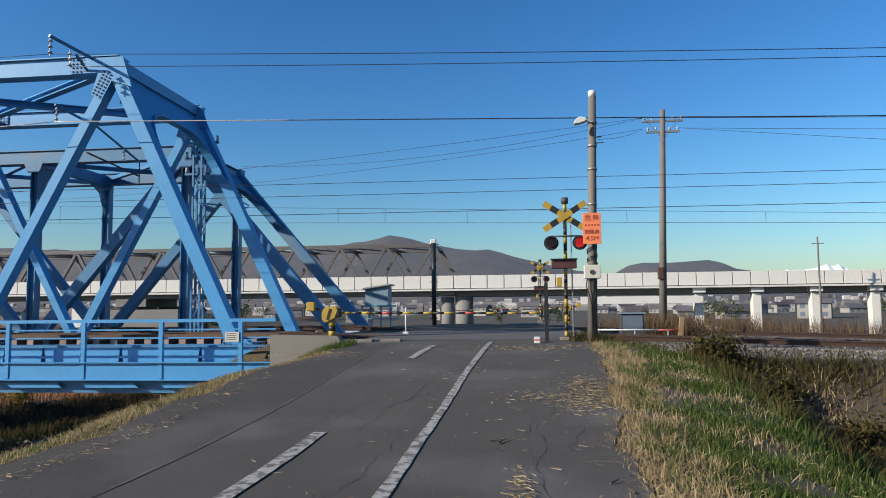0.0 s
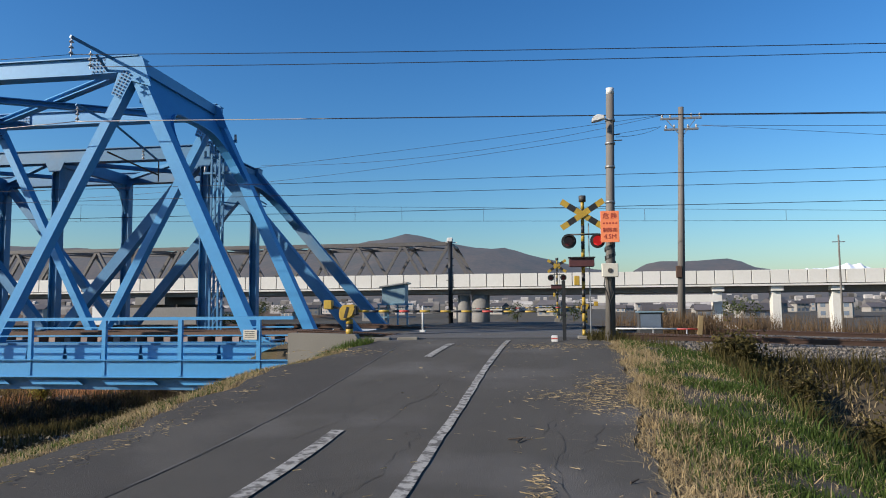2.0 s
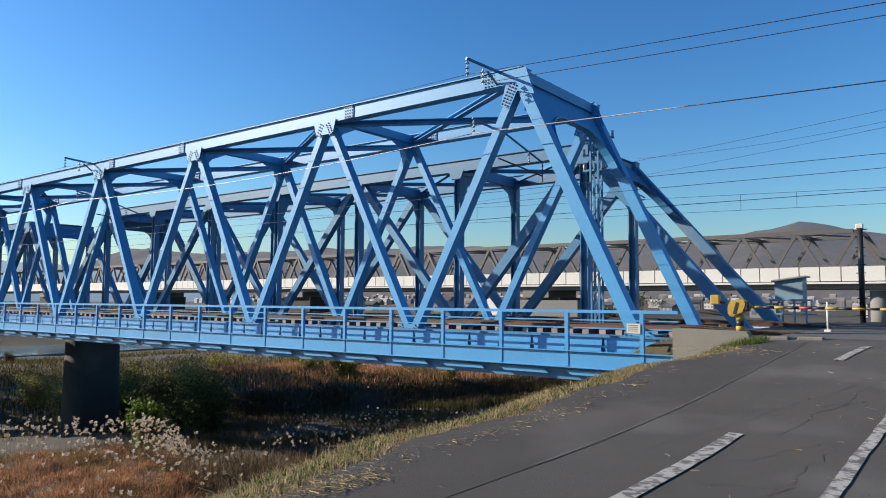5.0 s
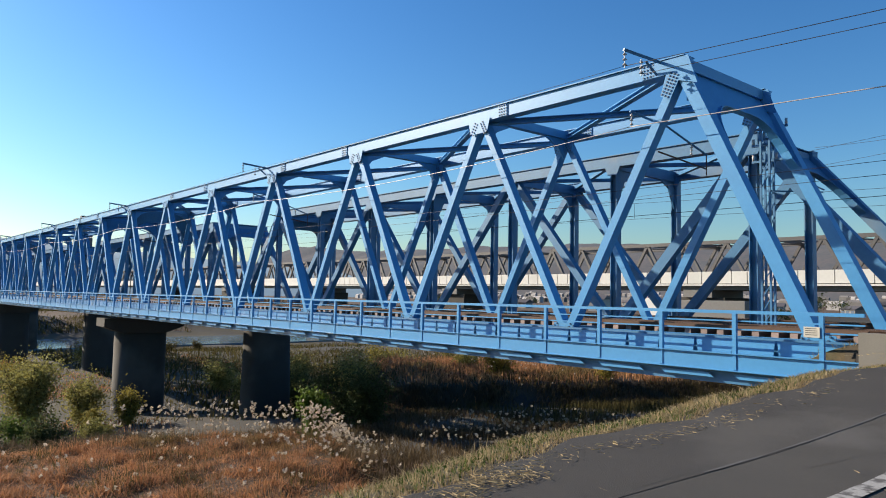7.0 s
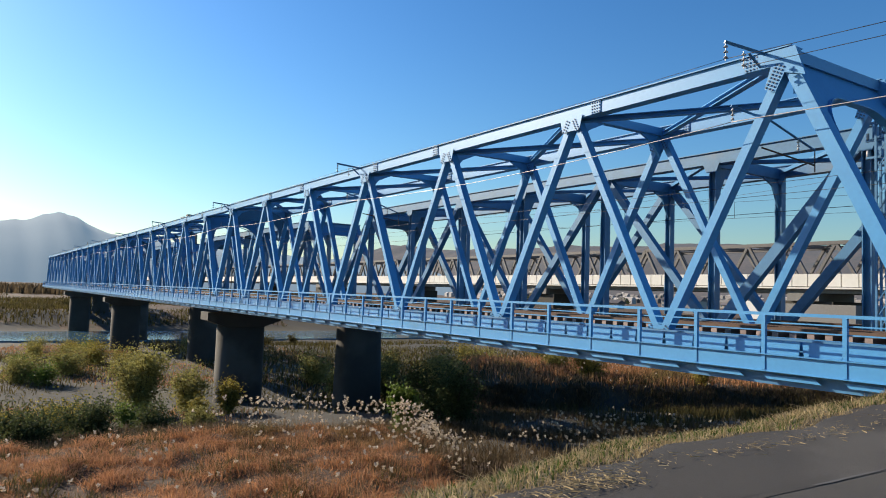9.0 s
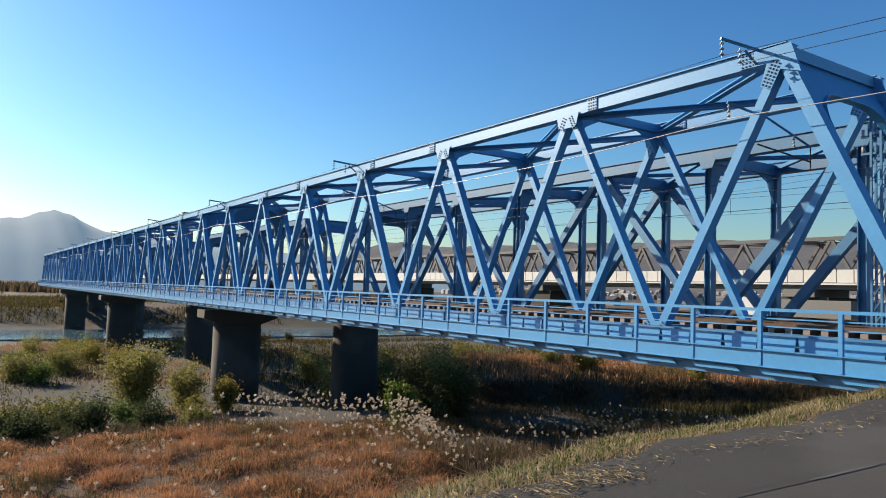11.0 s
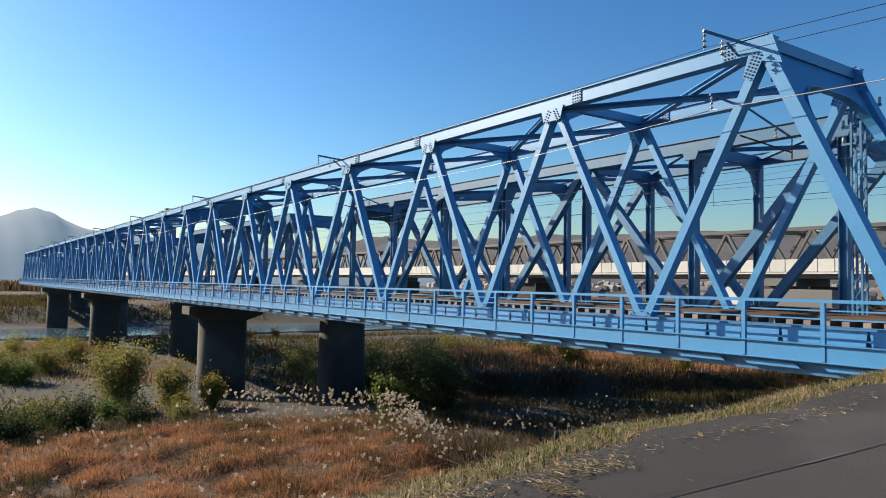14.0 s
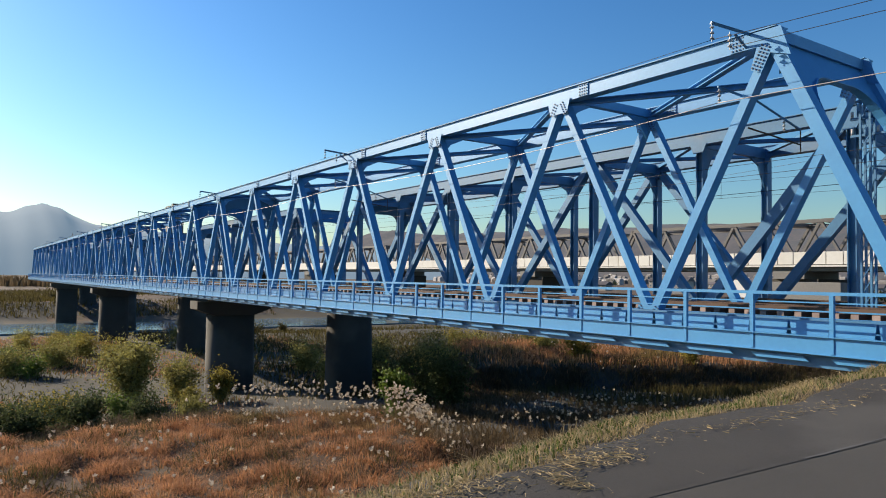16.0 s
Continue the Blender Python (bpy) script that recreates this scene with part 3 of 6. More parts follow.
def near_span(k):
    """One span of the near bridge: seven panels between two piers."""
    s = thing("truss_bridge_span", "light blue painted steel truss railway bridge span on concrete piers", "bridge", "spans of the near railway bridge", (B0 - k * PER * L, 0, 0))
    tops = [-L / 2 - i * L for i in range(PER)]
    bots = [-i * L for i in range(PER + 1)]
    if k == 0:
        bots[0] = -END
    t_from, t_to = (tops[0] if k == 0 else 0.0), (tops[-1] if k == SPANS - 1 else -PER * L)
    for y, out in ((YN, -1), (YF, 1)):
        bm = one(bar, (t_from + (0.2 if k == 0 else 0), y, ZT + 0.08), (t_to, y, ZT + 0.08), 0.46, 0.48)
        bar(bm, (t_from + (0.2 if k == 0 else 0), y, ZT + 0.335), (t_to, y, ZT + 0.335), 0.62, 0.03)
        part("top_chord", bm, BLUE, s)
        part("bottom_chord", one(bar, (0.3 - (END if k == 0 else 0), y, ZB), (-PER * L, y, ZB), 0.5, 0.56), BLUE, s)
        for i, t in enumerate(tops):
            for j, b in enumerate((bots[i], bots[i + 1])):
                end = (k == 0 and i == 0 and j == 0) or (k == SPANS - 1 and i == PER - 1 and j == 1)
                wide = 0.37 if end else (0.28 if (i + j) % 2 == 0 or i in (0, PER - 1) else 0.24)
                bm = bmesh.new()
                if end:
                    bar(bm, (t, y, ZT), (b, y, ZB), 0.44, wide)
                else:
                    bar(bm, (t, y, ZT), (b, y, ZB), 0.36, wide)
                part("end_post" if end else "diagonal", bm, BLUE, s)
            if not (k == 0 and i == 0):
                gusset(s, t, y, ZT - 0.32, out if y == YN else -1, True)
            else:
                bm = bmesh.new()
                f = y - 0.255
                prism(bm, [(t + 0.32, ZT + 0.30), (t + 0.62, ZT - 0.62), (t + 0.0, ZT - 0.42), (t - 0.28, ZT - 0.95), (t - 0.62, ZT - 0.80), (t - 0.42, ZT - 0.16), (t - 0.85, ZT - 0.16), (t - 0.85, ZT + 0.30)], "y", f, f - 0.025)
                dx, dz = (L / 2) / math.hypot(L / 2, ZT - ZB), (ZT - ZB) / math.hypot(L / 2, ZT - ZB)
                bolt_group(bm, t - 0.30, ZT - 0.50, dx, dz, 8, 3, f - 0.022, 0.10, 0.03)
                part("gusset_plate", fixed(bm), [BLUE, BOLT], s)
            splice(s, t + (-1.05 if i % 2 == 0 else 1.3), y, ZT)
        for i, b in enumerate(bots):
            gusset(s, b, y, ZB + 0.05, -1, False)
    # top struts, laterals
    for i, t in enumerate(tops):
        bm = bmesh.new()
        bar(bm, (t, YN, ZT + 0.12), (t, YF, ZT + 0.12), 0.3, 0.34, (1, 0, 0))
        for y, d in ((YN + 0.25, 1), (YF - 0.25, -1)):
            prism(bm, [(y, ZT - 0.05), (y + d * 1.3, ZT - 0.05), (y + d * 0.45, ZT - 0.42), (y, ZT - 0.95)], "x", t - 0.04, t + 0.04)
        part("top_strut", fixed(bm), BLUE, s)
        if i < PER - 1 or k < SPANS - 1:
            t2, mid = t - L, t - L / 2
            for (a, ya), (b, yb) in (((t, YN), (t2, YF)), ((t, YF), (t2, YN))):
                part("lateral_brace", one(hbeam, (a, ya, ZT + (0.06 if ya == YN else -0.16)), (b, yb, ZT + (0.06 if ya == YN else -0.16)), 0.26, 0.2, 0.03), BLUE, s)
    for i in ((0,) if k == 0 else ()):
        portal_frame(s, tops[i], 1, run=L / 2 - END)
    for i in ((0, PER - 1) if k else (PER - 1,)):
        portal_frame(s, tops[i], 1 if i == 0 else -1, material=DEEP)
    # floor; cross beams and braces carry underside shade in their deeper blue
    for i, b in enumerate(bots[:-1] + ([bots[-1]] if k == SPANS - 1 else [])):
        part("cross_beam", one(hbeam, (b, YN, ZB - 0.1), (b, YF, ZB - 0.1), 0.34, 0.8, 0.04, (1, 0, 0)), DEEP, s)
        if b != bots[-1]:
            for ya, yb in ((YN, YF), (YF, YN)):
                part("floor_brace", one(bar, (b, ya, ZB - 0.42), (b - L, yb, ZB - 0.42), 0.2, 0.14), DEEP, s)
    for y in ((YN + YF) / 2 - 0.85, (YN + YF) / 2 + 0.85):
        part("stringer", one(hbeam, (0.2, y, ZB + 0.0), (-PER * L, y, ZB + 0.0), 0.3, 0.5, 0.03), RUST, s)
    # lower flange, shade in its colour; proud plates below the fascia imitate sunlit patches
    bm0 = bmesh.new()
    prism(bm0, [(-0.82, -1.07), (0.66, -1.07), (0.82, -1.19), (-0.66, -1.19)], "y", -0.02, 0.02)
    fl = part("flange_plate", fixed(bm0), BLUE, s)
    fl.matrix_basis = Matrix.Translation((-1.5, YW + 0.02, 0))
    for j in range(1, int((PER * L - 1.5) / 2.2) + 1):
        again(fl, s, Matrix.Translation((-1.5 - j * 2.2, YW + 0.02, 0)))
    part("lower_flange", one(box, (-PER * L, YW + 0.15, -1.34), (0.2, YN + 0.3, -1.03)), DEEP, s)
    return s


YM = (YN + YF) / 2
YW = 17.4
spans = [near_span(k) for k in range(SPANS)]

# walkway with its fascia and handrail, one length per span


def walkway(k):
    w = thing("bridge_walkway", "light blue steel bridge walkway with post and rail handrail", "walkway", "walkways along the near railway bridge", (B0 - k * PER * L, 0, 0))
    a, b = (0.9 if k == 0 else 0.0), -PER * L
    bm = one(box, (b, YW - 0.06, -0.97), (a - (0.06 if k == 0 else 0), YW + 0.06, -0.53))
    part("fascia_beam", bm, BLUE, w)
    for z in (-0.53, -0.985):
        part("fascia_flange", one(box, (b, YW - 0.14, z), (a - (0.06 if k == 0 else 0), YW + 0.06, z + 0.022)), BLUE, w)
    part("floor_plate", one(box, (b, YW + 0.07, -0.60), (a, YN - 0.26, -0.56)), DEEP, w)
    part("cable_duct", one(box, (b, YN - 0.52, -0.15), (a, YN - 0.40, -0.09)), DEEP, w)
    part("top_rail", one(box, (b, YW - 0.055, 0.545), (a, YW + 0.055, 0.63), 0.0), BLUE, w)
    for z in (0.13, 0.35):
        part("middle_rail", one(box, (b, YW - 0.02, z - 0.018), (a, YW + 0.02, z + 0.018)), BLUE, w)
    bm = bmesh.new()
    box(bm, (-0.055, -0.01, -0.94), (0.055, 0.01, 0.545))
    box(bm, (-0.055, 0.01, -0.94), (-0.035, 0.09, 0.545))
    box(bm, (0.035, 0.01, -0.94), (0.055, 0.09, 0.545))
    post = part("handrail_post", bm, BLUE, w)
    first, step = (-0.05 if k == 0 else -1.2), 2.2
    post.matrix_basis = Matrix.Translation((first, YW - 0.075, 0))
    n = int((PER * L + first) / step) + (1 if k < SPANS - 1 else 1)
    for j in range(1, n):
        again(post, w, Matrix.Translation((first - j * step, YW - 0.075, 0)))
    # kick panels with sloping ends, two to a bay
    bm = bmesh.new()
    prism(bm, [(-0.50, -0.56), (0.50, -0.56), (0.55, -0.16), (-0.55, -0.16)], "y", -0.01, 0.01)
    pan = part("kick_panel", fixed(bm), BLUE, w)
    pan.matrix_basis = Matrix.Translation((0.30 if k == 0 else -0.35, YN - 0.55, 0))
    for j in range(1, int((PER * L - 0.6) / 1.15) + 1):
        again(pan, w, Matrix.Translation(((0.30 if k == 0 else -0.35) - j * 1.15, YN - 0.55, 0)))
    return w


for k in range(SPANS):
    walkway(k)


# ---- track ----
def rail_profile(bm, x0, x1, y, z0, z1):
    for w, h0, h1 in ((0.13, 0, 0.03), (0.025, 0.03, 0.12), (0.065, 0.12, 0.155)):
        v = []
        for x, z in ((x0, z0), (x1, z1)):
            v.append([bm.verts.new((x, y + a * w / 2, z + h)) for a, h in ((-1, h0), (1, h0), (1, h1), (-1, h1))])
        for i in range(4):
            bm.faces.new((v[0][i], v[0][(i + 1) % 4], v[1][(i + 1) % 4], v[1][i])).material_index = 1 if (h1 > 0.15 and i == 2) else 0
        bm.faces.new(v[0][::-1])
        bm.faces.new(v[1])


def track(y, x0, x1, label, near):
    t = thing("railway_track", label, "railway track", "railway tracks", (0, 0, 0))
    for d in (-0.5335, 0.5335):
        bm = bmesh.new()
        rail_profile(bm, x0, -7.0, y + d, 0.0, 0.0)
        rail_profile(bm, -7.0, -4.4, y + d, 0.0, -0.155)
        rail_profile(bm, -4.4, 3.0, y + d, -0.155, -0.155)
        xs = [3, 20, 40, 60, 300]
        for a, b in zip(xs, xs[1:]):
            rail_profile(bm, a, b, y + d, -0.155 + track_fall(a), -0.155 + track_fall(b))
        part("rail", fixed(bm), [RUST, RAILTOP], t)
    if near:
        bm = one(box, (-0.115, -1.3, -0.20), (0.115, 1.3, -0.002), 0.01)
        for f in bm.faces:
            if abs(f.normal.y) > 0.9:
                f.material_index = 1
        sl = part("sleeper", bm, [WOOD, SLEEPER], t)
        sl.matrix_basis = Matrix.Translation((-7.3, y, 0))
        for j in range(1, 180):
            again(sl, t, Matrix.Translation((-7.3 - j * 0.55, y + random.uniform(-0.03, 0.03), 0)))
        for d in (-0.8, 0.8):
            part("guard_timber", one(box, (-250, y + d - 0.07, 0.0), (-7.2, y + d + 0.07, 0.13)), WOOD, t)
    else:
        bm = bmesh.new()
        for j in range(240):
            box(bm, (-8 - j - 0.12, y - 1.2, -0.20), (-8 - j + 0.12, y + 1.2, -0.002))
        tagged(part("sleeper_stretch", bm, WOOD, t), kind="stuff")
    return t


YS = 28.5
track(YM, XE, None, "rusty steel rails on timber sleepers crossing the bridge", True)
track(YS, -262, None, "rusty steel rails of the second track behind", False)

# ---- far (second) truss bridge ----
PS, SY0, SY1, SZT, SZB = 6.45, 26.0, 31.0, 7.12, -0.45
SE = -6.6


def far_span(k):
    s = thing("old_truss_bridge_span", "darker blue riveted steel truss railway bridge span with upright hangers", "bridge", "spans of the second railway bridge", (SE - k * 8 * PS, 0, 0))
    xs = [-i * PS for i in range(9)]
    for y in (SY0, SY1):
        bm = one(bar, (xs[1] + 0.25, y, SZT), (xs[7] - 0.25, y, SZT), 0.5, 0.5)
        bar(bm, (xs[1] + 0.25, y, SZT + 0.265), (xs[7] - 0.25, y, SZT + 0.265), 0.62, 0.03)
        part("top_chord", bm, DEEP, s)
        part("bottom_chord", one(bar, (xs[0], y, SZB), (xs[8] + 0.1, y, SZB), 0.45, 0.45), DEEP, s)
        part("end_post", one(bar, (xs[0], y, SZB), (xs[1], y, SZT), 0.42, 0.44), DEEP, s)
        part("end_post", one(bar, (xs[8], y, SZB), (xs[7], y, SZT), 0.42, 0.44), DEEP, s)
        for i in range(1, 8):
            part("hanger", one(hbeam, (xs[i], y, SZB), (xs[i], y, SZT - 0.2), 0.36, 0.34, 0.04), DEEP, s)
        for i in range(1, 7):
            a, b = (SZT, SZB) if i % 2 else (SZB, SZT)
            part("diagonal", one(bar, (xs[i], y, a), (xs[i + 1], y, b), 0.36, 0.42 if i in (1, 6) else 0.34), DEEP, s)
        for i in range(1, 8):
            bm = bmesh.new()
            prism(bm, [(xs[i] - 0.42, SZT - 0.22), (xs[i] + 0.42, SZT - 0.22), (xs[i] + 0.24, SZT - 0.62), (xs[i] - 0.24, SZT - 0.62)], "y", y - 0.27, y - 0.25)
            part("gusset_plate", fixed(bm), DEEP, s)
    for i in range(1, 8):
        bm = bmesh.new()
        bar(bm, (xs[i], SY0, SZT - 0.1), (xs[i], SY1, SZT - 0.1), 0.22, 0.5, (1, 0, 0))
        for y, d in ((SY0 + 0.2, 1), (SY1 - 0.2, -1)):
            prism(bm, [(y, SZT - 0.2), (y + d * 1.6, SZT - 0.2), (y + d * 0.5, SZT - 0.7), (y, SZT - 1.7)], "x", xs[i] - 0.04, xs[i] + 0.04)
        part("sway_strut", fixed(bm), DEEP, s)
        if i < 7:
            part("lateral_brace", one(bar, (xs[i], SY0, SZT), (xs[i + 1], SY1, SZT), 0.2, 0.16), DEEP, s)
            part("lateral_brace", one(bar, (xs[i], SY1, SZT - 0.17), (xs[i + 1], SY0, SZT - 0.17), 0.2, 0.16), DEEP, s)
    portal_frame(s, xs[1], 1, SZT, DEEP, SY0, SY1, PS, SZB)
    portal_frame(s, xs[7], -1, SZT, DEEP, SY0, SY1, PS, SZB)
    for i in range(9):
        part("cross_beam", one(hbeam, (xs[i], SY0, SZB), (xs[i], SY1, SZB), 0.3, 0.7, 0.04, (1, 0, 0)), DEEP, s)
    for y in (YS - 0.8, YS + 0.8):
        part("stringer", one(hbeam, (0, y, SZB + 0.0), (-8 * PS + 0.1, y, SZB + 0.0), 0.3, 0.45, 0.03), RUST, s)
    return s


far0 = far_span(0)
for k in range(1, 5):
    copy_thing(far0, Matrix.Translation((SE - k * 8 * PS, 0, 0)))


# ---- piers ----
def pier(x, yc, half, top, base, thick, label, capped):
    p = thing("bridge_pier", label, "bridge pier", "bridge piers", (x, yc, 0))
    bm = bmesh.new()
    n = 10
    out = []
    for i in range(n + 1):
        a = -math.pi / 2 + math.pi * i / n
        out.append((thick * math.sin(a), half + thick * math.cos(a) * 0.9))
    ring = out + [(-a, -b) for a, b in out]
    rings = []
    for z, g in ((base, 1.16 if capped else 1.55), (top - 1.0, 1.0 if capped else 0.86)):
        rings.append([bm.verts.new((a * g, b * (0.98 + 0.02 * g), z)) for a, b in ring])
    for i in range(len(ring)):
        j = (i + 1) % len(ring)
        bm.faces.new((rings[0][i], rings[0][j], rings[1][j], rings[1][i])).smooth = True
    bm.faces.new(rings[1])
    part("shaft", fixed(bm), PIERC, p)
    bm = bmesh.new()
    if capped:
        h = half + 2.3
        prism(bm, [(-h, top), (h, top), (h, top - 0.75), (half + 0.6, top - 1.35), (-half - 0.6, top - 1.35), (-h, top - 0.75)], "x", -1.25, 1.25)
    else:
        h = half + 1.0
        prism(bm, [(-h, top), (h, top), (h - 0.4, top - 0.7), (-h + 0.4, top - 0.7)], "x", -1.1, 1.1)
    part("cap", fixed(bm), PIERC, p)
    for y in (-half - 0.35, half + 0.35):
        part("bearing", one(box, (-0.3, y - 0.35, top), (0.3, y + 0.35, top + 0.42), 0.05), DARKGREY, p)
    return p


for k in range(1, SPANS):
    x = B0 - k * PER * L
    pier(x, YM, 1.25, -1.62, -11.0, 1.15, "tall grey concrete river pier with a wide hammerhead cap", True)
for k in range(1, 5):
    x = SE - k * 8 * PS
    pier(x, YS, 1.3, -1.2, -11.0, 0.95, "older weathered concrete river pier under the second bridge", False)

# ---- river ----
bm = bmesh.new()
box(bm, (-190, -200, -11.6), (-160, 400, -10.95))
river = obj("river_water", bm, WATER)
tagged(river, "shallow pale blue river water between gravel banks", "river", kind="structure")

# ---- high-speed viaduct behind ----
VY, VT = 105.0, 5.6
via = thing("railway_viaduct", "pale concrete high-speed railway viaduct with panelled parapet", "viaduct", at=(0, 0, 0))
pan = part("parapet_panel", one(box, (-1.19, -0.12, VT - 1.9), (1.19, 0.12, VT), 0.02), VIAC, via)
pan.matrix_basis = Matrix.Translation((61.2, VY, 0))
for j in range(1, 96):
    again(pan, via, Matrix.Translation((61.2 - j * 2.5, VY, random.uniform(-0.015, 0.015))))
for a, b in ((-620, -177.8), (62.5, 900)):
    part("parapet_run", one(box, (a, VY - 0.12, VT - 2.0), (b, VY + 0.12, VT)), VIAC, via)
part("panel_backing", one(box, (-178, VY + 0.13, VT - 2.0), (62.4, VY + 0.30, VT - 0.05)), GREYSTEEL, via)
part("parapet_back", one(box, (-620, VY + 11, VT - 2.0), (900, VY + 11.25, VT)), VIAC, via)
part("ledge", one(box, (-620, VY - 0.35, VT - 2.25), (900, VY + 11.6, VT - 2.0)), VIAC, via)
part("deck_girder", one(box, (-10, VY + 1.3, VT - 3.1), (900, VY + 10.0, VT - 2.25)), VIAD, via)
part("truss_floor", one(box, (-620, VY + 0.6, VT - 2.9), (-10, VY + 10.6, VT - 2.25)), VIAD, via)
part("lower_girder", one(box, (8.5, VY - 1.2, 1.15), (25.0, VY - 0.4, 2.2)), VIAC, via)
for i in range(20):
    x = 25.4 + 8.0 * i
    for y in (VY + 0.6,):
        bm = one(box, (x - 0.62, y, -4.2), (x + 0.62, y + 1.3, VT - 3.1), 0.06)
        part("column", bm, VIAC, via)
    part("column_head", one(box, (x - 0.85, VY + 0.1, VT - 3.0), (x + 0.85, VY + 1.25, VT - 2.27), 0.05), VIAC, via)
for x, w in ((-11.2, 1.0), (-8.7, 1.4)):
    bm = bmesh.new()
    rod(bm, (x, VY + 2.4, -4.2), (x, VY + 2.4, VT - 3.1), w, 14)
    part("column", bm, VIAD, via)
for x in (-61, -122, -183, -244, -305):
    bm = bmesh.new()
    prism(bm, [(x - 4.2, 1.5), (x + 4.2, 1.5), (x + 3.4, -12), (x - 3.4, -12)], "y", VY + 1.0, VY + 10.0)
    part("river_pier", fixed(bm), PIERC, via)
    part("bearing_shelf", one(box, (x - 2.5, VY + 0.2, 1.5), (x + 2.5, VY + 10.4, 2.69)), VIAD, via)

TP, TZ0, TZ1 = 7.15, VT - 1.6, 10.25


def grey_span(x0, n):
    s = thing("grey_truss_span", "weathered grey steel truss span of the high-speed railway", "bridge", "grey truss spans", (x0, 0, 0))
    for y in (VY + 0.45, VY + 10.6):
        part("top_chord", one(bar, (-TP * 0.55, y, TZ1), (-TP * (n - 0.55), y, TZ1), 0.55, 0.55), GREYSTEEL, s)
        for i in range(n):
            t = -TP * (i + 0.5)
            part("end_post" if i == 0 else "diagonal", one(bar, (-TP * i, y, TZ0), (t, y, TZ1), 0.42, 0.55 if i == 0 else 0.42), GREYSTEEL, s)
            part("end_post" if i == n - 1 else "diagonal", one(bar, (t, y, TZ1), (-TP * (i + 1), y, TZ0), 0.42, 0.55 if i == n - 1 else 0.42), GREYSTEEL, s)
        part("bottom_chord", one(bar, (0, y, TZ0), (-TP * n, y, TZ0), 0.4, 0.5), GREYSTEEL, s)
    for i in range(n):
        t = -TP * (i + 0.5)
        part("top_strut", one(bar, (t, VY + 0.45, TZ1 + 0.05), (t, VY + 10.6, TZ1 + 0.05), 0.4, 0.4, (1, 0, 0)), GREYSTEEL, s)
        if i < n - 1:
            part("lateral_brace", one(bar, (t, VY + 0.45, TZ1 + 0.15), (t - TP, VY + 10.6, TZ1 + 0.15), 0.3, 0.2), GREYSTEEL, s)
            part("lateral_brace", one(bar, (t, VY + 10.6, TZ1 - 0.1), (t - TP, VY + 0.45, TZ1 - 0.1), 0.3, 0.2), GREYSTEEL, s)
    return s


g0 = grey_span(-9.6, 12)
for k in range(1, 5):
    copy_thing(g0, Matrix.Translation((-9.6 - k * (12 * TP + 1.0), 0, 0)))


# ---- hills ----
def ridge(name, label, pts, along, depth, back, material, rough, seed, foot=-6):
    """A hill range: its crest follows pts (place along the range, height), with a rugged front slope."""
    vs, fs = [], []
    n = 160
    a0, a1 = pts[0][0], pts[-1][0]
    cols = 7
    for i in range(n + 1):
        a = a0 + (a1 - a0) * i / n
        z = float(np.interp(a, [p[0] for p in pts], [p[1] for p in pts]))
        for j in range(cols):
            u = j / (cols - 1)
            h = z * (1 - (1 - min(1, u * 1.25)) ** 1.5) if u <= 0.8 else z * (1 - (u - 0.8) * 1.5)
            dz = rough * noise.noise((a * 0.006 + seed, u * 3.0, seed)) * (0.3 + u) + rough * 0.35 * noise.noise((a * 0.03, u * 9.0, seed))
            k = 0.06 if u > 0.7 else 1.0
            d = depth - back * (1 - u)
            p = (a, d) if along == "x" else (d, a)
            vs.append((p[0], p[1], foot if j == 0 else max(foot, h + dz * k)))
    for i in range(n):
        for j in range(cols - 1):
            q = i * cols + j
            fs.append((q, q + 1, q + cols + 1, q + cols))
    ob = from_arrays(name, vs, fs, material, smooth=True)
    return tagged(ob, label, "mountain", kind="structure")


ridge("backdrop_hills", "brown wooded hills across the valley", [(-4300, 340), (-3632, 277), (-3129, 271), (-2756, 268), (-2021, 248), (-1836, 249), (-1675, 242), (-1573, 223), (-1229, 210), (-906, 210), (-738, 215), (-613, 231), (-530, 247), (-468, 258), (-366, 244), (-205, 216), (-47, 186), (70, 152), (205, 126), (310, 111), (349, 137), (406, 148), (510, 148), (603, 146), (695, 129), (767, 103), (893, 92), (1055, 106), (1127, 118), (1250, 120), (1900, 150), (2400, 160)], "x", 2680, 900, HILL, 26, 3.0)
ridge("backdrop_snow", "snow covered mountain range far away", [(1049, 137), (1154, 188), (1227, 168), (1328, 157), (1430, 174), (1518, 194), (1619, 213), (1690, 197), (1802, 171), (1997, 138)], "x", 4100, 500, SNOW, 60, 7.0)
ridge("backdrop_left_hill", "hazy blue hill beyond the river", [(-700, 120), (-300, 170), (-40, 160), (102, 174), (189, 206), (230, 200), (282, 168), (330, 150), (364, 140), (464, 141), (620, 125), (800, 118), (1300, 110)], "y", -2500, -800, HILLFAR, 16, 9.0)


# ---- crossing equipment ----
def striped(bm, p, q, r, n, a=0, b=1, sides=10):
    p, q = Vector(p), Vector(q)
    for i in range(n):
        rod(bm, p.lerp(q, i / n), p.lerp(q, (i + 1) / n), r, sides, mi=a if i % 2 == 0 else b, cap=True)


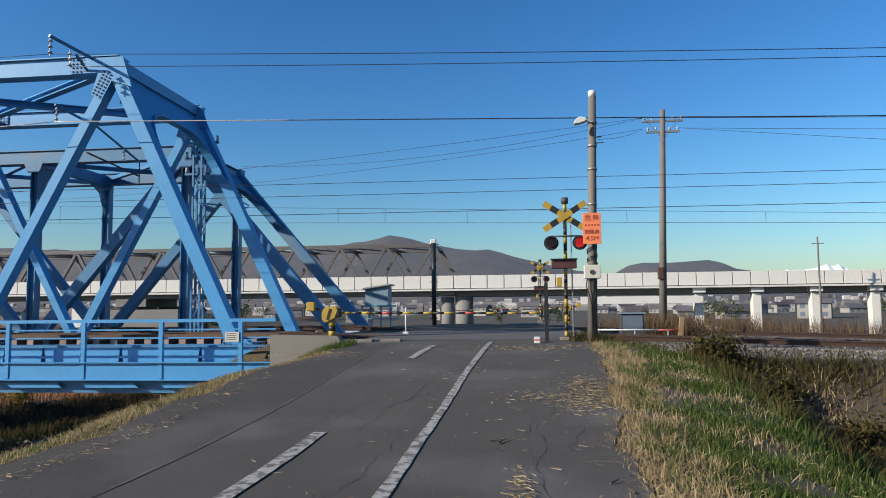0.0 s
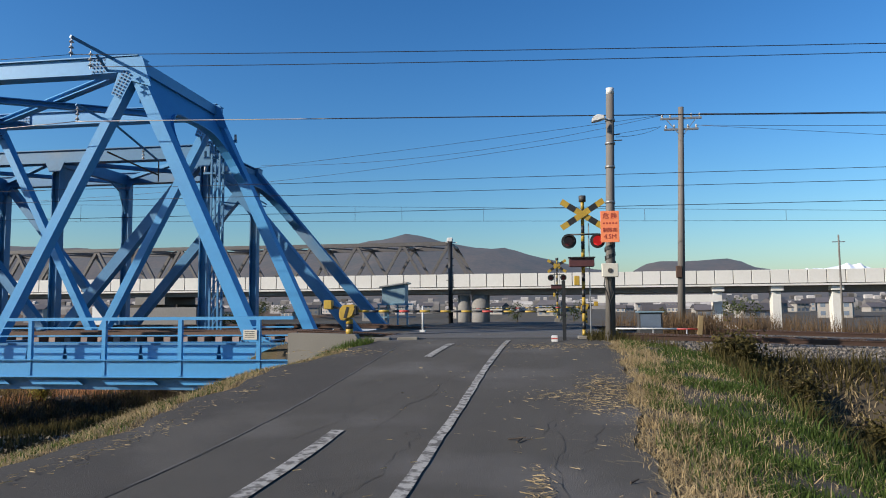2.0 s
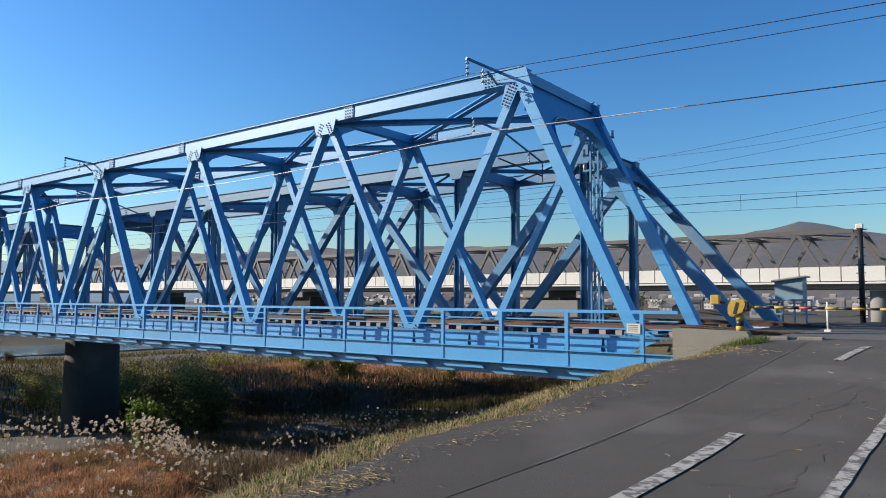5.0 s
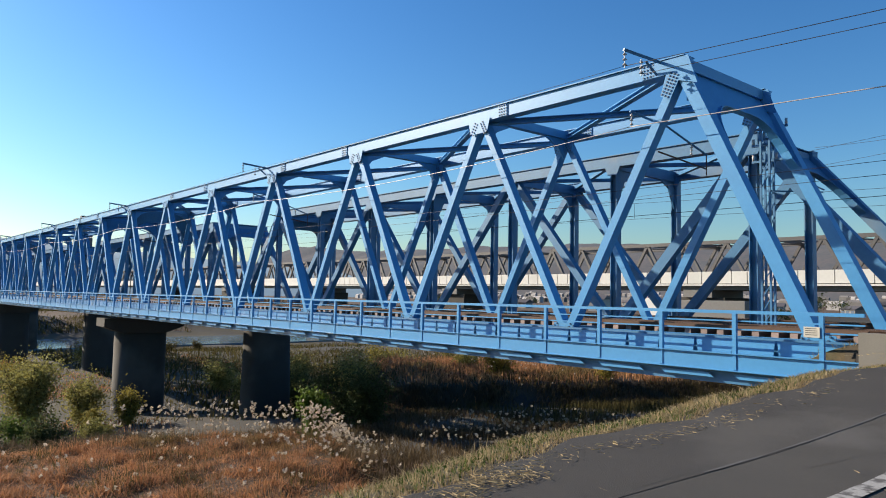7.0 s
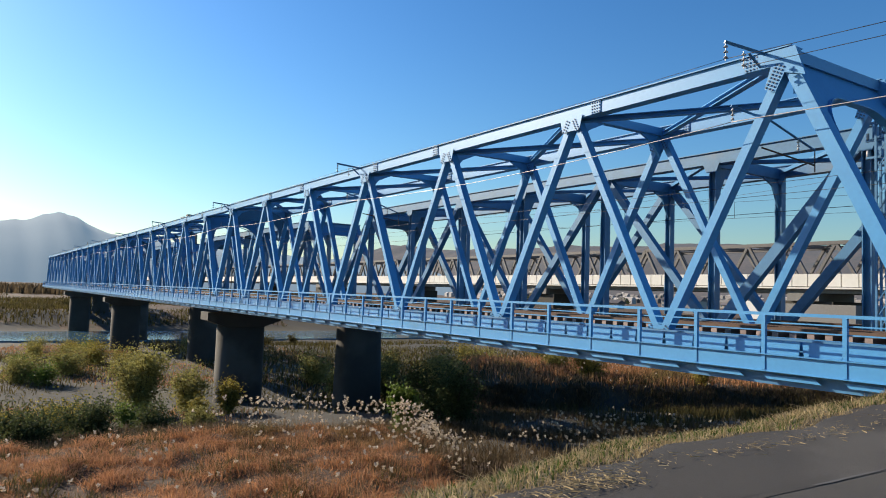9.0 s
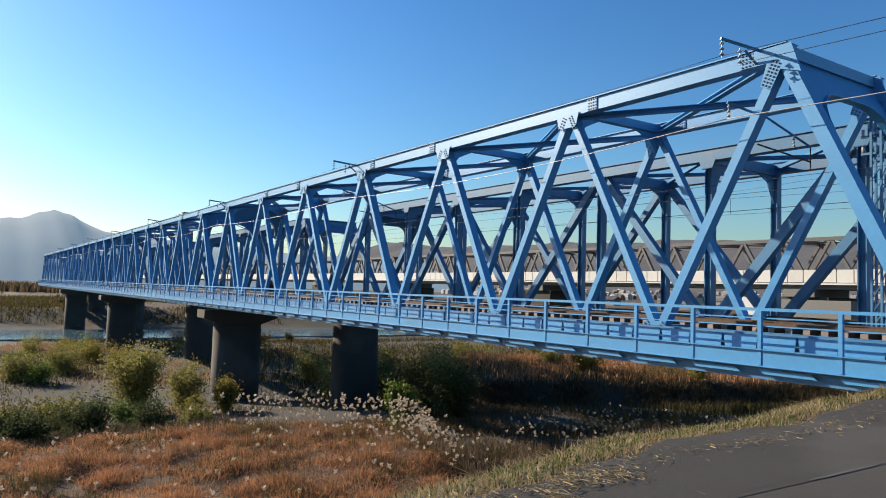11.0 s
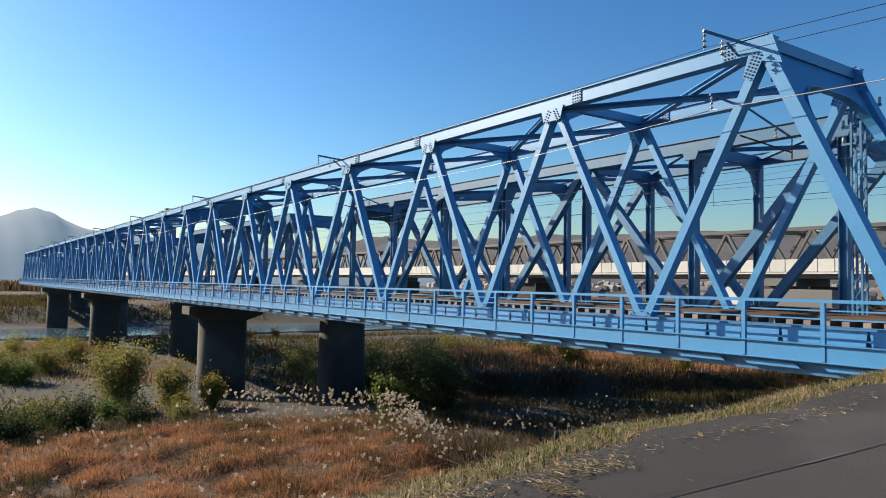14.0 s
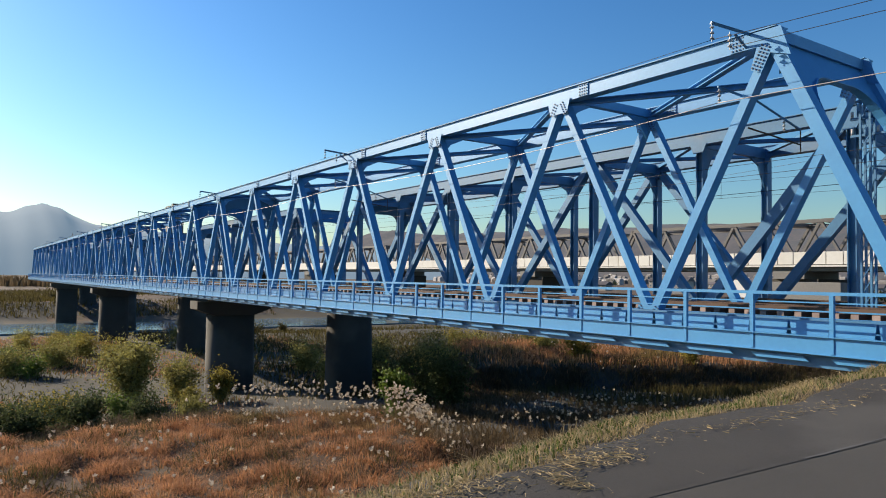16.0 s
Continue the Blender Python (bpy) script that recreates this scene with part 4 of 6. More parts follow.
def text_mesh(body, size, material, parent, m, name="lettering"):
    cu = bpy.data.curves.new("lettering", 'FONT')
    cu.body, cu.size, cu.extrude, cu.align_x, cu.align_y = body, size, 0.002, 'CENTER', 'CENTER'
    tmp = bpy.data.objects.new("tmp", cu)
    me = bpy.data.meshes.new_from_object(tmp)
    bpy.data.objects.remove(tmp)
    me.materials.clear()
    me.materials.append(material)
    o = new(name, me)
    o.parent = parent
    o.matrix_basis = m
    return o


def crossing_signal(at, label, lit=True):
    s = thing("crossing_signal", label, "crossing signal", "level crossing signals", at)
    p, q = Vector((0, 0, 0.05)), Vector((0.03, 0, 3.45))
    for i in range(17):
        part("mast_band", one(rod, p.lerp(q, i / 17), p.lerp(q, (i + 1) / 17), 0.045, 10), BLACK if i % 2 else YELLOW, s)
    part("base", one(box, (-0.16, -0.16, -0.15), (0.16, 0.16, 0.10), 0.02), CONC, s)
    bm = bmesh.new()
    rod(bm, (0.03, 0, 3.45), (0.03, 0, 3.60), 0.09, 12)
    part("bell", bm, DARKGREY, s)
    for sg in (-1, 1):
        a = radians(33)
        for i in range(6):
            u0, u1 = -0.62 + i * 0.2067, -0.62 + (i + 1) * 0.2067
            p = Vector((u0 * math.cos(a) + 0.02, -0.09 - 0.012 * sg, 3.12 + sg * u0 * math.sin(a)))
            q = Vector((u1 * math.cos(a) + 0.02, -0.09 - 0.012 * sg, 3.12 + sg * u1 * math.sin(a)))
            part("crossbuck_band", fixed(one(bar, p, q, 0.02, 0.15)), BLACK if i in (1, 4) else YELLOW, s)
    bm = bmesh.new()
    rod(bm, (-0.36, -0.05, 2.62), (0.40, -0.05, 2.62), 0.02, 8)
    part("lamp_bracket", bm, DARKGREY, s)
    for dx in (-0.33, 0.38):
        bm = bmesh.new()
        rod(bm, (dx, -0.06, 2.45), (dx, -0.10, 2.45), 0.185, 24)
        plate = part("lamp_board", bm, BLACK, s)
        bm = bmesh.new()
        n = 20
        ring = [[bm.verts.new((dx + math.cos(a) * r, yy, 2.45 + math.sin(a) * r)) for a in [radians(-20 + 220 * i / n) for i in range(n + 1)]] for r, yy in ((0.135, -0.10), (0.135, -0.30), (0.125, -0.30), (0.125, -0.10))]
        for k in range(3):
            for i in range(n):
                bm.faces.new((ring[k][i], ring[k][i + 1], ring[k + 1][i + 1], ring[k + 1][i]))
        part("lamp_hood", fixed(bm), BLACK, plate)
        bm = bmesh.new()
        rod(bm, (dx, -0.10, 2.45), (dx, -0.125, 2.45), 0.12, 20)
        part("lamp_lens", bm, REDL if dx < 0 or not lit else LAMPRED, plate, "dark red lamp lens" if dx < 0 or not lit else "glowing red lamp lens")
    bm = one(box, (-0.34, -0.20, 1.80), (0.28, -0.04, 2.03), 0.015)
    part("direction_display", bm, MAROON, s)
    part("display_visor", one(box, (-0.36, -0.26, 2.02), (0.30, -0.04, 2.045)), BLACK, s)
    part("button_box", one(box, (-0.22, -0.14, 1.35), (-0.09, -0.02, 1.58), 0.01), YELLOW, s)
    bm = bmesh.new()
    rod(bm, (0.17, 0.03, 0.0), (0.17, 0.03, 2.9), 0.015, 6)
    part("conduit", bm, GALV, s)
    return s


crossing_signal(Matrix.Translation((1.262, 18.0, -0.033)) @ Matrix.Scale(1.0386, 4), "yellow and black level crossing signal with twin red lamps")
crossing_signal((1.15, 41.0, 0), "yellow and black crossing signal on the far side of the tracks", False)


def barrier(x, y, x_end, label, z=0.74):
    b = thing("crossing_barrier", label, "crossing barrier", "level crossing barriers", (x, y, 0))
    d = 1 if x_end > x else -1
    bm = bmesh.new()
    striped(bm, (0, 0, -0.1), (0, 0, 0.55), 0.095, 5, 0, 1)
    part("pedestal", bm, [YELLOW, BLACK], b)
    bm = bmesh.new()
    prism(bm, [(-0.24, z - 0.20), (-0.10, z - 0.24), (0.12, z - 0.13), (0.20, z + 0.08), (0.15, z + 0.19), (-0.18, z + 0.16), (-0.26, z)], "y", -0.14, 0.14)
    bmesh.ops.bevel(bm, geom=list(bm.edges), offset=0.03, segments=2, affect='EDGES', clamp_overlap=True)
    mach = part("machine_box", fixed(bm), YELLOW, b)
    bm = bmesh.new()
    bar(bm, (-0.09, -0.143, z - 0.17), (-0.01, -0.143, z + 0.12), 0.012, 0.07)
    part("black_stripe", bm, BLACK, mach)
    part("black_side", one(box, (0.06, -0.13, z - 0.10), (0.235, 0.13, z + 0.14), 0.03), BLACK, mach)
    part("counterweight", one(box, (-0.56 * d - 0.11, -0.1, z + 0.06), (-0.56 * d + 0.11, 0.1, z + 0.30), 0.02), YELLOW, b)
    part("weight_arm", one(bar, (-0.56 * d, 0, z + 0.15), (0, 0, z + 0.02), 0.04, 0.06), BLACK, b)
    cols = [YELLOW, BLACK, REDP]
    bm = bmesh.new()
    length = abs(x_end - x) - 0.25
    n = max(6, int(length / 0.26))
    for i in range(n):
        u0, u1 = 0.25 + length * i / n, 0.25 + length * (i + 1) / n
        mi = 1 if i % 2 else (2 if i % 8 == 4 else 0)
        rod(bm, (d * u0, -0.02, z + 0.01 - 0.05 * u0 / length), (d * u1, -0.02, z + 0.01 - 0.05 * u1 / length), 0.034 - 0.012 * u0 / length, 8, mi=mi)
    part("barrier_arm", bm, cols, b, "striped yellow, black and red lowered arm")
    return b


barrier(-4.78, 17.35, 0.57, "yellow barrier machine with its striped arm lowered over the road")
barrier(2.6, 38.6, -3.6, "far yellow barrier machine with striped arm lowered")


def marker(x, y, z0, z1, name, label, r=0.03):
    t = thing(name, label, "marker post", at=(x, y, 0))
    bm = bmesh.new()
    rod(bm, (0, 0, z0), (0, 0, z1), r, 8)
    part("post", bm, WHITE, t)
    part("foot", one(box, (-0.09, -0.09, z0 - 0.05), (0.09, 0.09, z0 + 0.09), 0.01), WHITE, t)
    return t


marker(-3.76, 22.9, -0.02, 0.88, "marker_post", "slim white marker post with a white block foot")
t = thing("marker_stub", "short white and red marker block at the road edge", "marker post", at=(0.485, 17.0, 0))
part("block", one(box, (-0.075, -0.075, -0.04), (0.075, 0.075, 0.12), 0.01), WHITE, t)
part("red_band", one(box, (-0.078, -0.078, 0.03), (0.078, 0.078, 0.06)), REDP, t)
t = thing("gate_post", "thin black steel gate post beside the barrier tip", "post", at=(0.74, 17.4, 0))
part("post", one(box, (-0.045, -0.045, -0.05), (0.045, 0.045, 1.47)), BLACK, t)
part("arm_rest", one(box, (-0.10, -0.06, 0.58), (0.02, 0.06, 0.64)), BLACK, t)

# lamp pole
pole = thing("lamp_pole", "tall concrete pole with a street lamp and striped guard", "utility pole", at=(1.86, 17.4, 0))
bm = bmesh.new()
rod(bm, (0, 0, -0.2), (0.155, 0, 6.2), 0.125, 16, 0.098)
part("shaft", bm, POLEC, pole)
bm = bmesh.new()
rod(bm, (0.155, 0, 6.2), (0.158, 0, 6.36), 0.10, 16)
part("cap", bm, WHITE, pole)
bm = bmesh.new()
for i in range(26):
    a = i * 0.55
    for k in (0, 1):
        z = 1.88 + i * 0.021
    z0, z1 = 1.9 + i * 0.02, 1.9 + i * 0.02 + 0.10
    p0 = Vector((0.05 + math.cos(a) * 0.128, math.sin(a) * 0.128, z0))
    p1 = Vector((0.05 + math.cos(a + 0.55) * 0.128, math.sin(a + 0.55) * 0.128, z0 + 0.02))
    bar(bm, p0, p1, 0.09, 0.012, (0, 0, 1))
part("striped_guard", fixed(bm), [BLACK], pole)
bm = bmesh.new()
for z in (4.3, 4.9, 5.5, 3.4):
    rod(bm, (0.025 * z, 0, z), (0.025 * z + 0.002, 0, z + 0.06), 0.125, 14)
part("steel_band", bm, GALV, pole)
bm = bmesh.new()
rod(bm, (0.13, -0.1, 5.5), (-0.12, -0.35, 5.52), 0.02, 8)
arm = part("lamp_arm", bm, GALV, pole)
bm = bmesh.new()
prism(bm, [(-0.36, 5.40), (-0.33, 5.52), (-0.20, 5.60), (-0.04, 5.56), (-0.02, 5.48), (-0.20, 5.42)], "y", -0.45, -0.27)
bmesh.ops.bevel(bm, geom=list(bm.edges), offset=0.02, segments=2, affect='EDGES', clamp_overlap=True)
part("lamp_head", fixed(bm), WHITE, pole, "white street lamp head")
bm = bmesh.new()
for z, dx in ((5.0, 0.32), (5.15, 0.26)):
    rod(bm, (0.13, 0, z), (dx + 0.1, -0.05, z), 0.014, 6)
part("cable_hook", bm, DARKGREY, pole)
part("meter_box", one(box, (-0.18, -0.24, 1.54), (0.22, -0.11, 1.88), 0.015), CREAM, pole, "cream junction box")
part("box_dial", one(rod, (0.02, -0.235, 1.70), (0.02, -0.255, 1.70), 0.06, 16), DARKGREY, pole)
for sx in (-0.10, 0.06):
    bm = bmesh.new()
    pts = [Vector((sx, -0.15, 1.54)), Vector((sx - 0.03, -0.17, 1.35)), Vector((sx + 0.04, -0.16, 1.15)), Vector((0.0, -0.13, 0.9)), Vector((0.0, -0.135, 0.1))]
    for a, b in zip(pts, pts[1:]):
        rod(bm, a, b, 0.014, 6)
    part("cable", bm, BLACK, pole)

sign = thing("height_limit_sign", "orange danger sign with height limit lettering on the pole", "sign", at=(1.90, 17.16, 2.79))
part("board", one(box, (-0.225, -0.012, -0.39), (0.225, 0.012, 0.39), 0.004), ORANGE, sign)
part("bracket", one(box, (-0.06, 0.012, -0.2), (0.06, 0.12, 0.2)), GALV, sign)
up = Matrix.Rotation(radians(90), 4, 'X')
text_mesh("危 険", 0.155, SIGNRED, sign, Matrix.Translation((0, -0.016, 0.26)) @ up)
text_mesh("制限高", 0.12, SIGNRED, sign, Matrix.Translation((0, -0.016, -0.09)) @ up)
text_mesh("4.5M", 0.155, SIGNRED, sign, Matrix.Translation((0, -0.016, -0.25)) @ up)
for i in range(5):
    part("unreadable_mark", one(box, (-0.165 + i * 0.075, -0.016, 0.065), (-0.125 + i * 0.075, -0.011, 0.105)), SIGNRED, sign)

# utility pole behind
pole2 = thing("utility_pole", "slim concrete utility pole with crossarm and insulators", "utility pole", at=(5.95, 30.0, 0))
bm = bmesh.new()
rod(bm, (0, 0, -0.6), (0.30, 0, 9.2), 0.165, 14, 0.11)
part("shaft", bm, POLEC, pole2)
for z, w in ((8.72, 0.85), (8.25, 0.7)):
    part("crossarm", one(box, (0.28 - w, -0.05, z - 0.04), (0.28 + w, 0.05, z + 0.04)), GALV, pole2)
    for dx in (-w + 0.08, -w + 0.42, w - 0.42, w - 0.08):
        bm = bmesh.new()
        rod(bm, (0.28 + dx, 0, z + 0.04), (0.28 + dx, 0, z + 0.10), 0.03, 8)
        rod(bm, (0.28 + dx, 0, z + 0.10), (0.28 + dx, 0, z + 0.20), 0.055, 8, 0.03)
        part("insulator", bm, CERAM, pole2)
for sg in (-1, 1):
    part("brace", one(bar, (0.28, -0.04, 7.9), (0.28 + sg * 0.6, -0.04, 8.68), 0.03, 0.03), GALV, pole2)
part("switch_box", one(box, (-0.16, -0.22, 1.95), (0.08, -0.08, 2.45), 0.02), RUST, pole2)
for x, y, h, r in ((39.8, 100.0, 9.9, 0.16), (-330, 60, 16, 0.2), (-345, 40, 18, 0.2), (-300, 90, 15, 0.2), (62, 160, 7, 0.15)):
    t = thing("distant_pole", "thin distant utility pole", "utility pole", "distant poles", (x, y, 0))
    part("shaft", one(rod, (0, 0, -5), (0, 0, h), r, 8, r * 0.7), POLEC, t)
    part("crossarm", one(box, (-0.8, -0.05, h - 1.0), (0.8, 0.05, h - 0.88)), GALV, t)

# signal mast with lamp on the far side of the tracks
t = thing("signal_mast", "black steel signal mast with white lamp head and box", "mast", at=(-4.43, 36.0, 0))
part("shaft", one(rod, (0, 0, -0.4), (0, 0, 4.2), 0.12, 12), BLACK, t)
bm = bmesh.new()
rod(bm, (-0.25, 0, 4.2), (0.35, 0, 4.15), 0.03, 6)
part("top_arm", bm, WHITE, t)
part("lamp_head", one(box, (-0.16, -0.12, 4.2), (0.14, 0.12, 4.42), 0.03), WHITE, t, "white lamp head")
bm = bmesh.new()
for i in range(9):
    rod(bm, (-0.2, -0.05, 0.3 + i * 0.38), (0.2, -0.05, 0.3 + i * 0.38), 0.02, 6)
part("step_rungs", bm, BLACK, t)

# raised equipment cabin
t = thing("equipment_cabin", "small blue grey cabin with sloping roof on a railed stand", "cabin", at=(-7.36, 36.0, 0))
bm = bmesh.new()
prism(bm, [(-0.6, 1.02), (0.6, 1.02), (0.6, 2.0), (-0.6, 1.84)], "y", -0.5, 0.5)
part("body", fixed(bm), BLUEGREY, t)
bm = bmesh.new()
prism(bm, [(-0.72, 1.84), (0.74, 2.04), (0.74, 2.11), (-0.72, 1.91)], "y", -0.65, 0.65)
part("roof", fixed(bm), GALV, t)
part("platform", one(box, (-0.8, -0.7, 0.93), (0.8, 0.7, 1.02)), PALEBLUE, t)
for x in (-0.75, -0.25, 0.25, 0.75):
    part("leg", one(box, (x - 0.04, -0.62, -0.35), (x + 0.04, -0.54, 0.93)), PALEBLUE, t)
for z in (0.3, 0.65):
    part("rail", one(box, (-1.4, -0.60, z), (1.2, -0.56, z + 0.05)), PALEBLUE, t)

# cabinet, bar and post beside the track
t = thing("control_cabinet", "dark framed trackside cabinet with pale glazed front", "cabinet", at=(3.8, 24.0, -0.35))
part("body", one(box, (-0.39, -0.2, 0.0), (0.39, 0.25, 0.94), 0.02), DARKGREY, t)
part("front_pane", one(box, (-0.33, -0.215, 0.38), (0.33, -0.2, 0.88)), GLASSB, t)
part("roof", one(box, (-0.43, -0.26, 0.94), (0.43, 0.3, 0.98)), BLUEGREY, t)
t = thing("guard_rail", "low white and red pipe guard rail beside the track", "rail", at=(0, 22.0, 0))
part("pipe", one(rod, (2.4, 0, 0.12), (4.6, 0, 0.10), 0.025, 8), WHITE, t)
part("red_end", one(rod, (4.3, 0, 0.10), (4.95, 0, 0.09), 0.027, 8), REDP, t)
for x in (2.5, 3.6, 4.6):
    part("post", one(rod, (x, 0, -0.5), (x, 0, 0.12), 0.025, 8), GALV, t)
t = thing("orange_post", "leaning orange and white marker post", "post", at=(4.93, 22.0, 0))
part("shaft", one(bar, (0, 0, -0.5), (0.1, 0, 0.5), 0.14, 0.13), STRAW, t)

# abutment, wing wall, crossing slabs
t = thing("wing_wall", "low weathered concrete wall at the bridge end", "wall", at=(0, 0, 0))
bm = bmesh.new()
prism(bm, [(-6.32, 0.20), (-4.55, 0.16), (-4.2, -0.35), (-6.32, -1.6)], "y", 17.0, 17.35)
part("wall", fixed(bm), CONC, t)
t = thing("bridge_abutment", "grey concrete abutment carrying both railway bridges", "abutment", at=(0, 0, 0))
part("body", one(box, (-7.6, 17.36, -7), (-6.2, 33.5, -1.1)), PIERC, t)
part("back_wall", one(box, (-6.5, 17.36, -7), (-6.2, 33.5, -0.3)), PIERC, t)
crossing = thing("level_crossing_deck", "grey crossing slabs between the rails of both tracks", "level crossing", at=(0, 0, 0))
for ya, yb in ((18.6, 20.35), (20.55, 21.38), (21.58, 24.9), (24.92, 27.88), (28.08, 28.9), (29.1, 32.5), (32.52, 37.5), (37.52, 46.0)):
    bm = bmesh.new()
    sl = -2.4 * smooth(36, 60, yb)
    v = [bm.verts.new(p) for p in ((-4.3, ya, 0.005 - 2.4 * smooth(36, 60, ya)), (2.2, ya, 0.005 - 2.4 * smooth(36, 60, ya)), (2.2, yb, 0.005 + sl), (-4.3, yb, 0.005 + sl), (-4.3, ya, -0.6), (2.2, ya, -0.6), (2.2, yb, -0.6 + sl), (-4.3, yb, -0.6 + sl))]
    for f in ((0, 1, 2, 3), (7, 6, 5, 4), (0, 4, 5, 1), (1, 5, 6, 2), (2, 6, 7, 3), (3, 7, 4, 0)):
        bm.faces.new([v[i] for i in f])
    part("slab", fixed(bm), PATCH if ya < 22 else ASPHALT, crossing)
for x, y in ((-4.0, 17.55), (-3.3, 17.75)):
    t = thing("kerb_stone", "broken concrete kerb stone at the crossing edge", "kerb stone", "kerb stones", (x, y, 0))
    part("stone", one(box, (-0.28, -0.12, -0.12), (0.28, 0.12, 0.06), 0.03), CONC, t)
t = thing("info_tag", "crumpled pale notice tied to the handrail", "notice", at=(-7.46, 17.30, 0.16))
part("sheet", one(box, (-0.19, -0.012, -0.14), (0.19, 0.0, 0.12), 0.004), CREAM, t)
for i in range(4):
    part("unreadable_line", one(box, (-0.15, -0.016, 0.07 - i * 0.05), (0.12, -0.012, 0.085 - i * 0.05)), DARKGREY, t)


# ---- catenary brackets and wires ----
def insulator(parent, p, n=3, drop=0.13, r=0.055):
    bm = bmesh.new()
    z = p[2]
    rod(bm, p, (p[0], p[1], z - n * drop - 0.05), 0.014, 6)
    for i in range(n):
        rod(bm, (p[0], p[1], z - 0.06 - i * drop), (p[0], p[1], z - 0.12 - i * drop), r * 0.5, 10, r)
    return part("insulator", bm, CERAM, parent)


def bracket(x):
    b = thing("wire_bracket", "dark steel bracket with ceramic insulators on the truss top", "bracket", "wire brackets on the truss", (x, 0, 0))
    part("arm", one(bar, (0.25, YN + 0.3, ZT + 0.22), (-0.25, 16.85, ZT + 0.45), 0.07, 0.09), DEEP, b)
    part("strut", one(bar, (0.0, YN - 0.26, ZT - 0.1), (-0.1, 17.8, ZT + 0.26), 0.05, 0.06), DEEP, b)
    insulator(b, (-0.25, 16.9, ZT + 0.42), 3, 0.16, 0.07)
    insulator(b, (-0.14, 17.6, ZT + 0.30), 3, 0.16, 0.07)
    return b


b0 = bracket(X0 - 0.75)
for k in (3, 6, 9, 12, 15, 18, 21):
    copy_thing(b0, Matrix.Translation((X0 - 0.75 - k * L, 0, 0)))


def cantilever(x):
    b = thing("contact_wire_cantilever", "hinged steel cantilever holding the contact wire", "cantilever", "contact wire cantilevers", (x, 0, 0))
    part("upper_tube", one(rod, (0.0, YN + 0.2, 6.55), (0.3, YM, 5.75), 0.035, 8), DEEP, b)
    part("feeder_arm", one(bar, (-0.4, YN - 0.75, 6.75), (0.1, YN + 0.3, 6.4), 0.06, 0.07), DEEP, b)
    part("lower_tube", one(rod, (0.0, YN + 0.2, 5.55), (0.35, YM - 0.1, 5.25), 0.028, 8), RUST, b)
    part("link", one(rod, (0.3, YM, 5.75), (0.3, YM, 5.05), 0.02, 6), RUST, b)
    insulator(b, (-0.38, YN - 0.7, 6.72), 3, 0.14, 0.06)
    insulator(b, (0.22, YM - 0.8, 6.0), 3, 0.11, 0.05)
    return b


c0 = cantilever(X0 - 1.0)
for k in (3, 6, 9, 12):
    copy_thing(c0, Matrix.Translation((X0 - 1.0 - k * L, 0, 0)))

# mast between the bridges
t = thing("catenary_mast", "dark steel lattice catenary mast with insulators and ladder", "mast", at=(-11.95, 24.7, 0))
for dx, dy in ((-0.16, -0.16), (0.16, -0.16), (0.16, 0.16), (-0.16, 0.16)):
    part("corner_post", one(box, (dx - 0.035, dy - 0.035, -1.0), (dx + 0.035, dy + 0.035, 7.3)), DEEP, t)
for i in range(16):
    z = -0.5 + i * 0.5
    part("lacing_bar", one(bar, (-0.16, -0.16, z), (0.16, -0.16, z + 0.5), 0.02, 0.03), DEEP, t)
    part("lacing_bar", one(bar, (0.16, -0.16, z), (0.16, 0.16, z + 0.5), 0.02, 0.03, (1, 0, 0)), DEEP, t)
for z in (7.2, 6.6, 6.0):
    part("crossarm", one(box, (-0.55, -0.05, z - 0.04), (0.75, 0.05, z + 0.04)), DEEP, t)
    for dx in (-0.5, 0.35, 0.7):
        bm = bmesh.new()
        rod(bm, (dx, 0, z + 0.04), (dx, 0, z + 0.26), 0.05, 8)
        part("insulator", bm, CERAM, t)
part("cantilever_tube", one(rod, (0, 0, 5.9), (0.5, 3.7, 5.3), 0.03, 8), DEEP, t)
part("cantilever_tube", one(rod, (0, 0, 4.9), (0.5, 3.6, 5.2), 0.03, 8), DEEP, t)


def wire(a, b, r=0.013, sag=0.15, label="thin dark overhead railway wire", n=24, group="overhead wires", material=None):
    a, b = Vector(a), Vector(b)
    bm = bmesh.new()
    pts = []
    for i in range(n + 1):
        u = i / n
        p = a.lerp(b, u)
        p.z -= sag * 4 * u * (1 - u)
        pts.append(p)
    tube(bm, pts, r * 0.72)
    o = obj("overhead_wire", bm, material or WIRE)
    return tagged(o, label, "overhead wire", group)


def slope_wire(x0, z0, x1, z1, y, xa, xb, r=0.013, sag=0.0):
    k = (z1 - z0) / (x1 - x0)
    wire((xa, y, z0 + (xa - x0) * k), (xb, y, z0 + (xb - x0) * k), r, sag)


xa = X0 - 1.0
wire((xa, 16.9, 7.9), (9.57, 18.2, 7.41), 0.015, 0.05)
wire((9.57, 18.2, 7.41), (60, 19.5, 6.9), 0.015, 0.3)
wire((xa + 0.1, 17.6, 7.78), (9.57, 18.2, 7.18), 0.015, 0.05)
wire((9.57, 18.2, 7.18), (60, 19.5, 6.7), 0.015, 0.3)
# left stretch of the feeder takes the sunlit colour, the rest stays dark
wire((xa - 0.4, 17.75, 6.25), (-6.0, 17.77, 6.02), 0.021, 0.0, "feeder wire beside the truss in a pale sunlit colour", material=WIREL)
wire((-6.0, 17.77, 6.02), (9.3, 17.8, 5.53), 0.021, 0.0)
wire((9.3, 17.8, 5.53), (60, 18.0, 4.6), 0.021, 0.2)
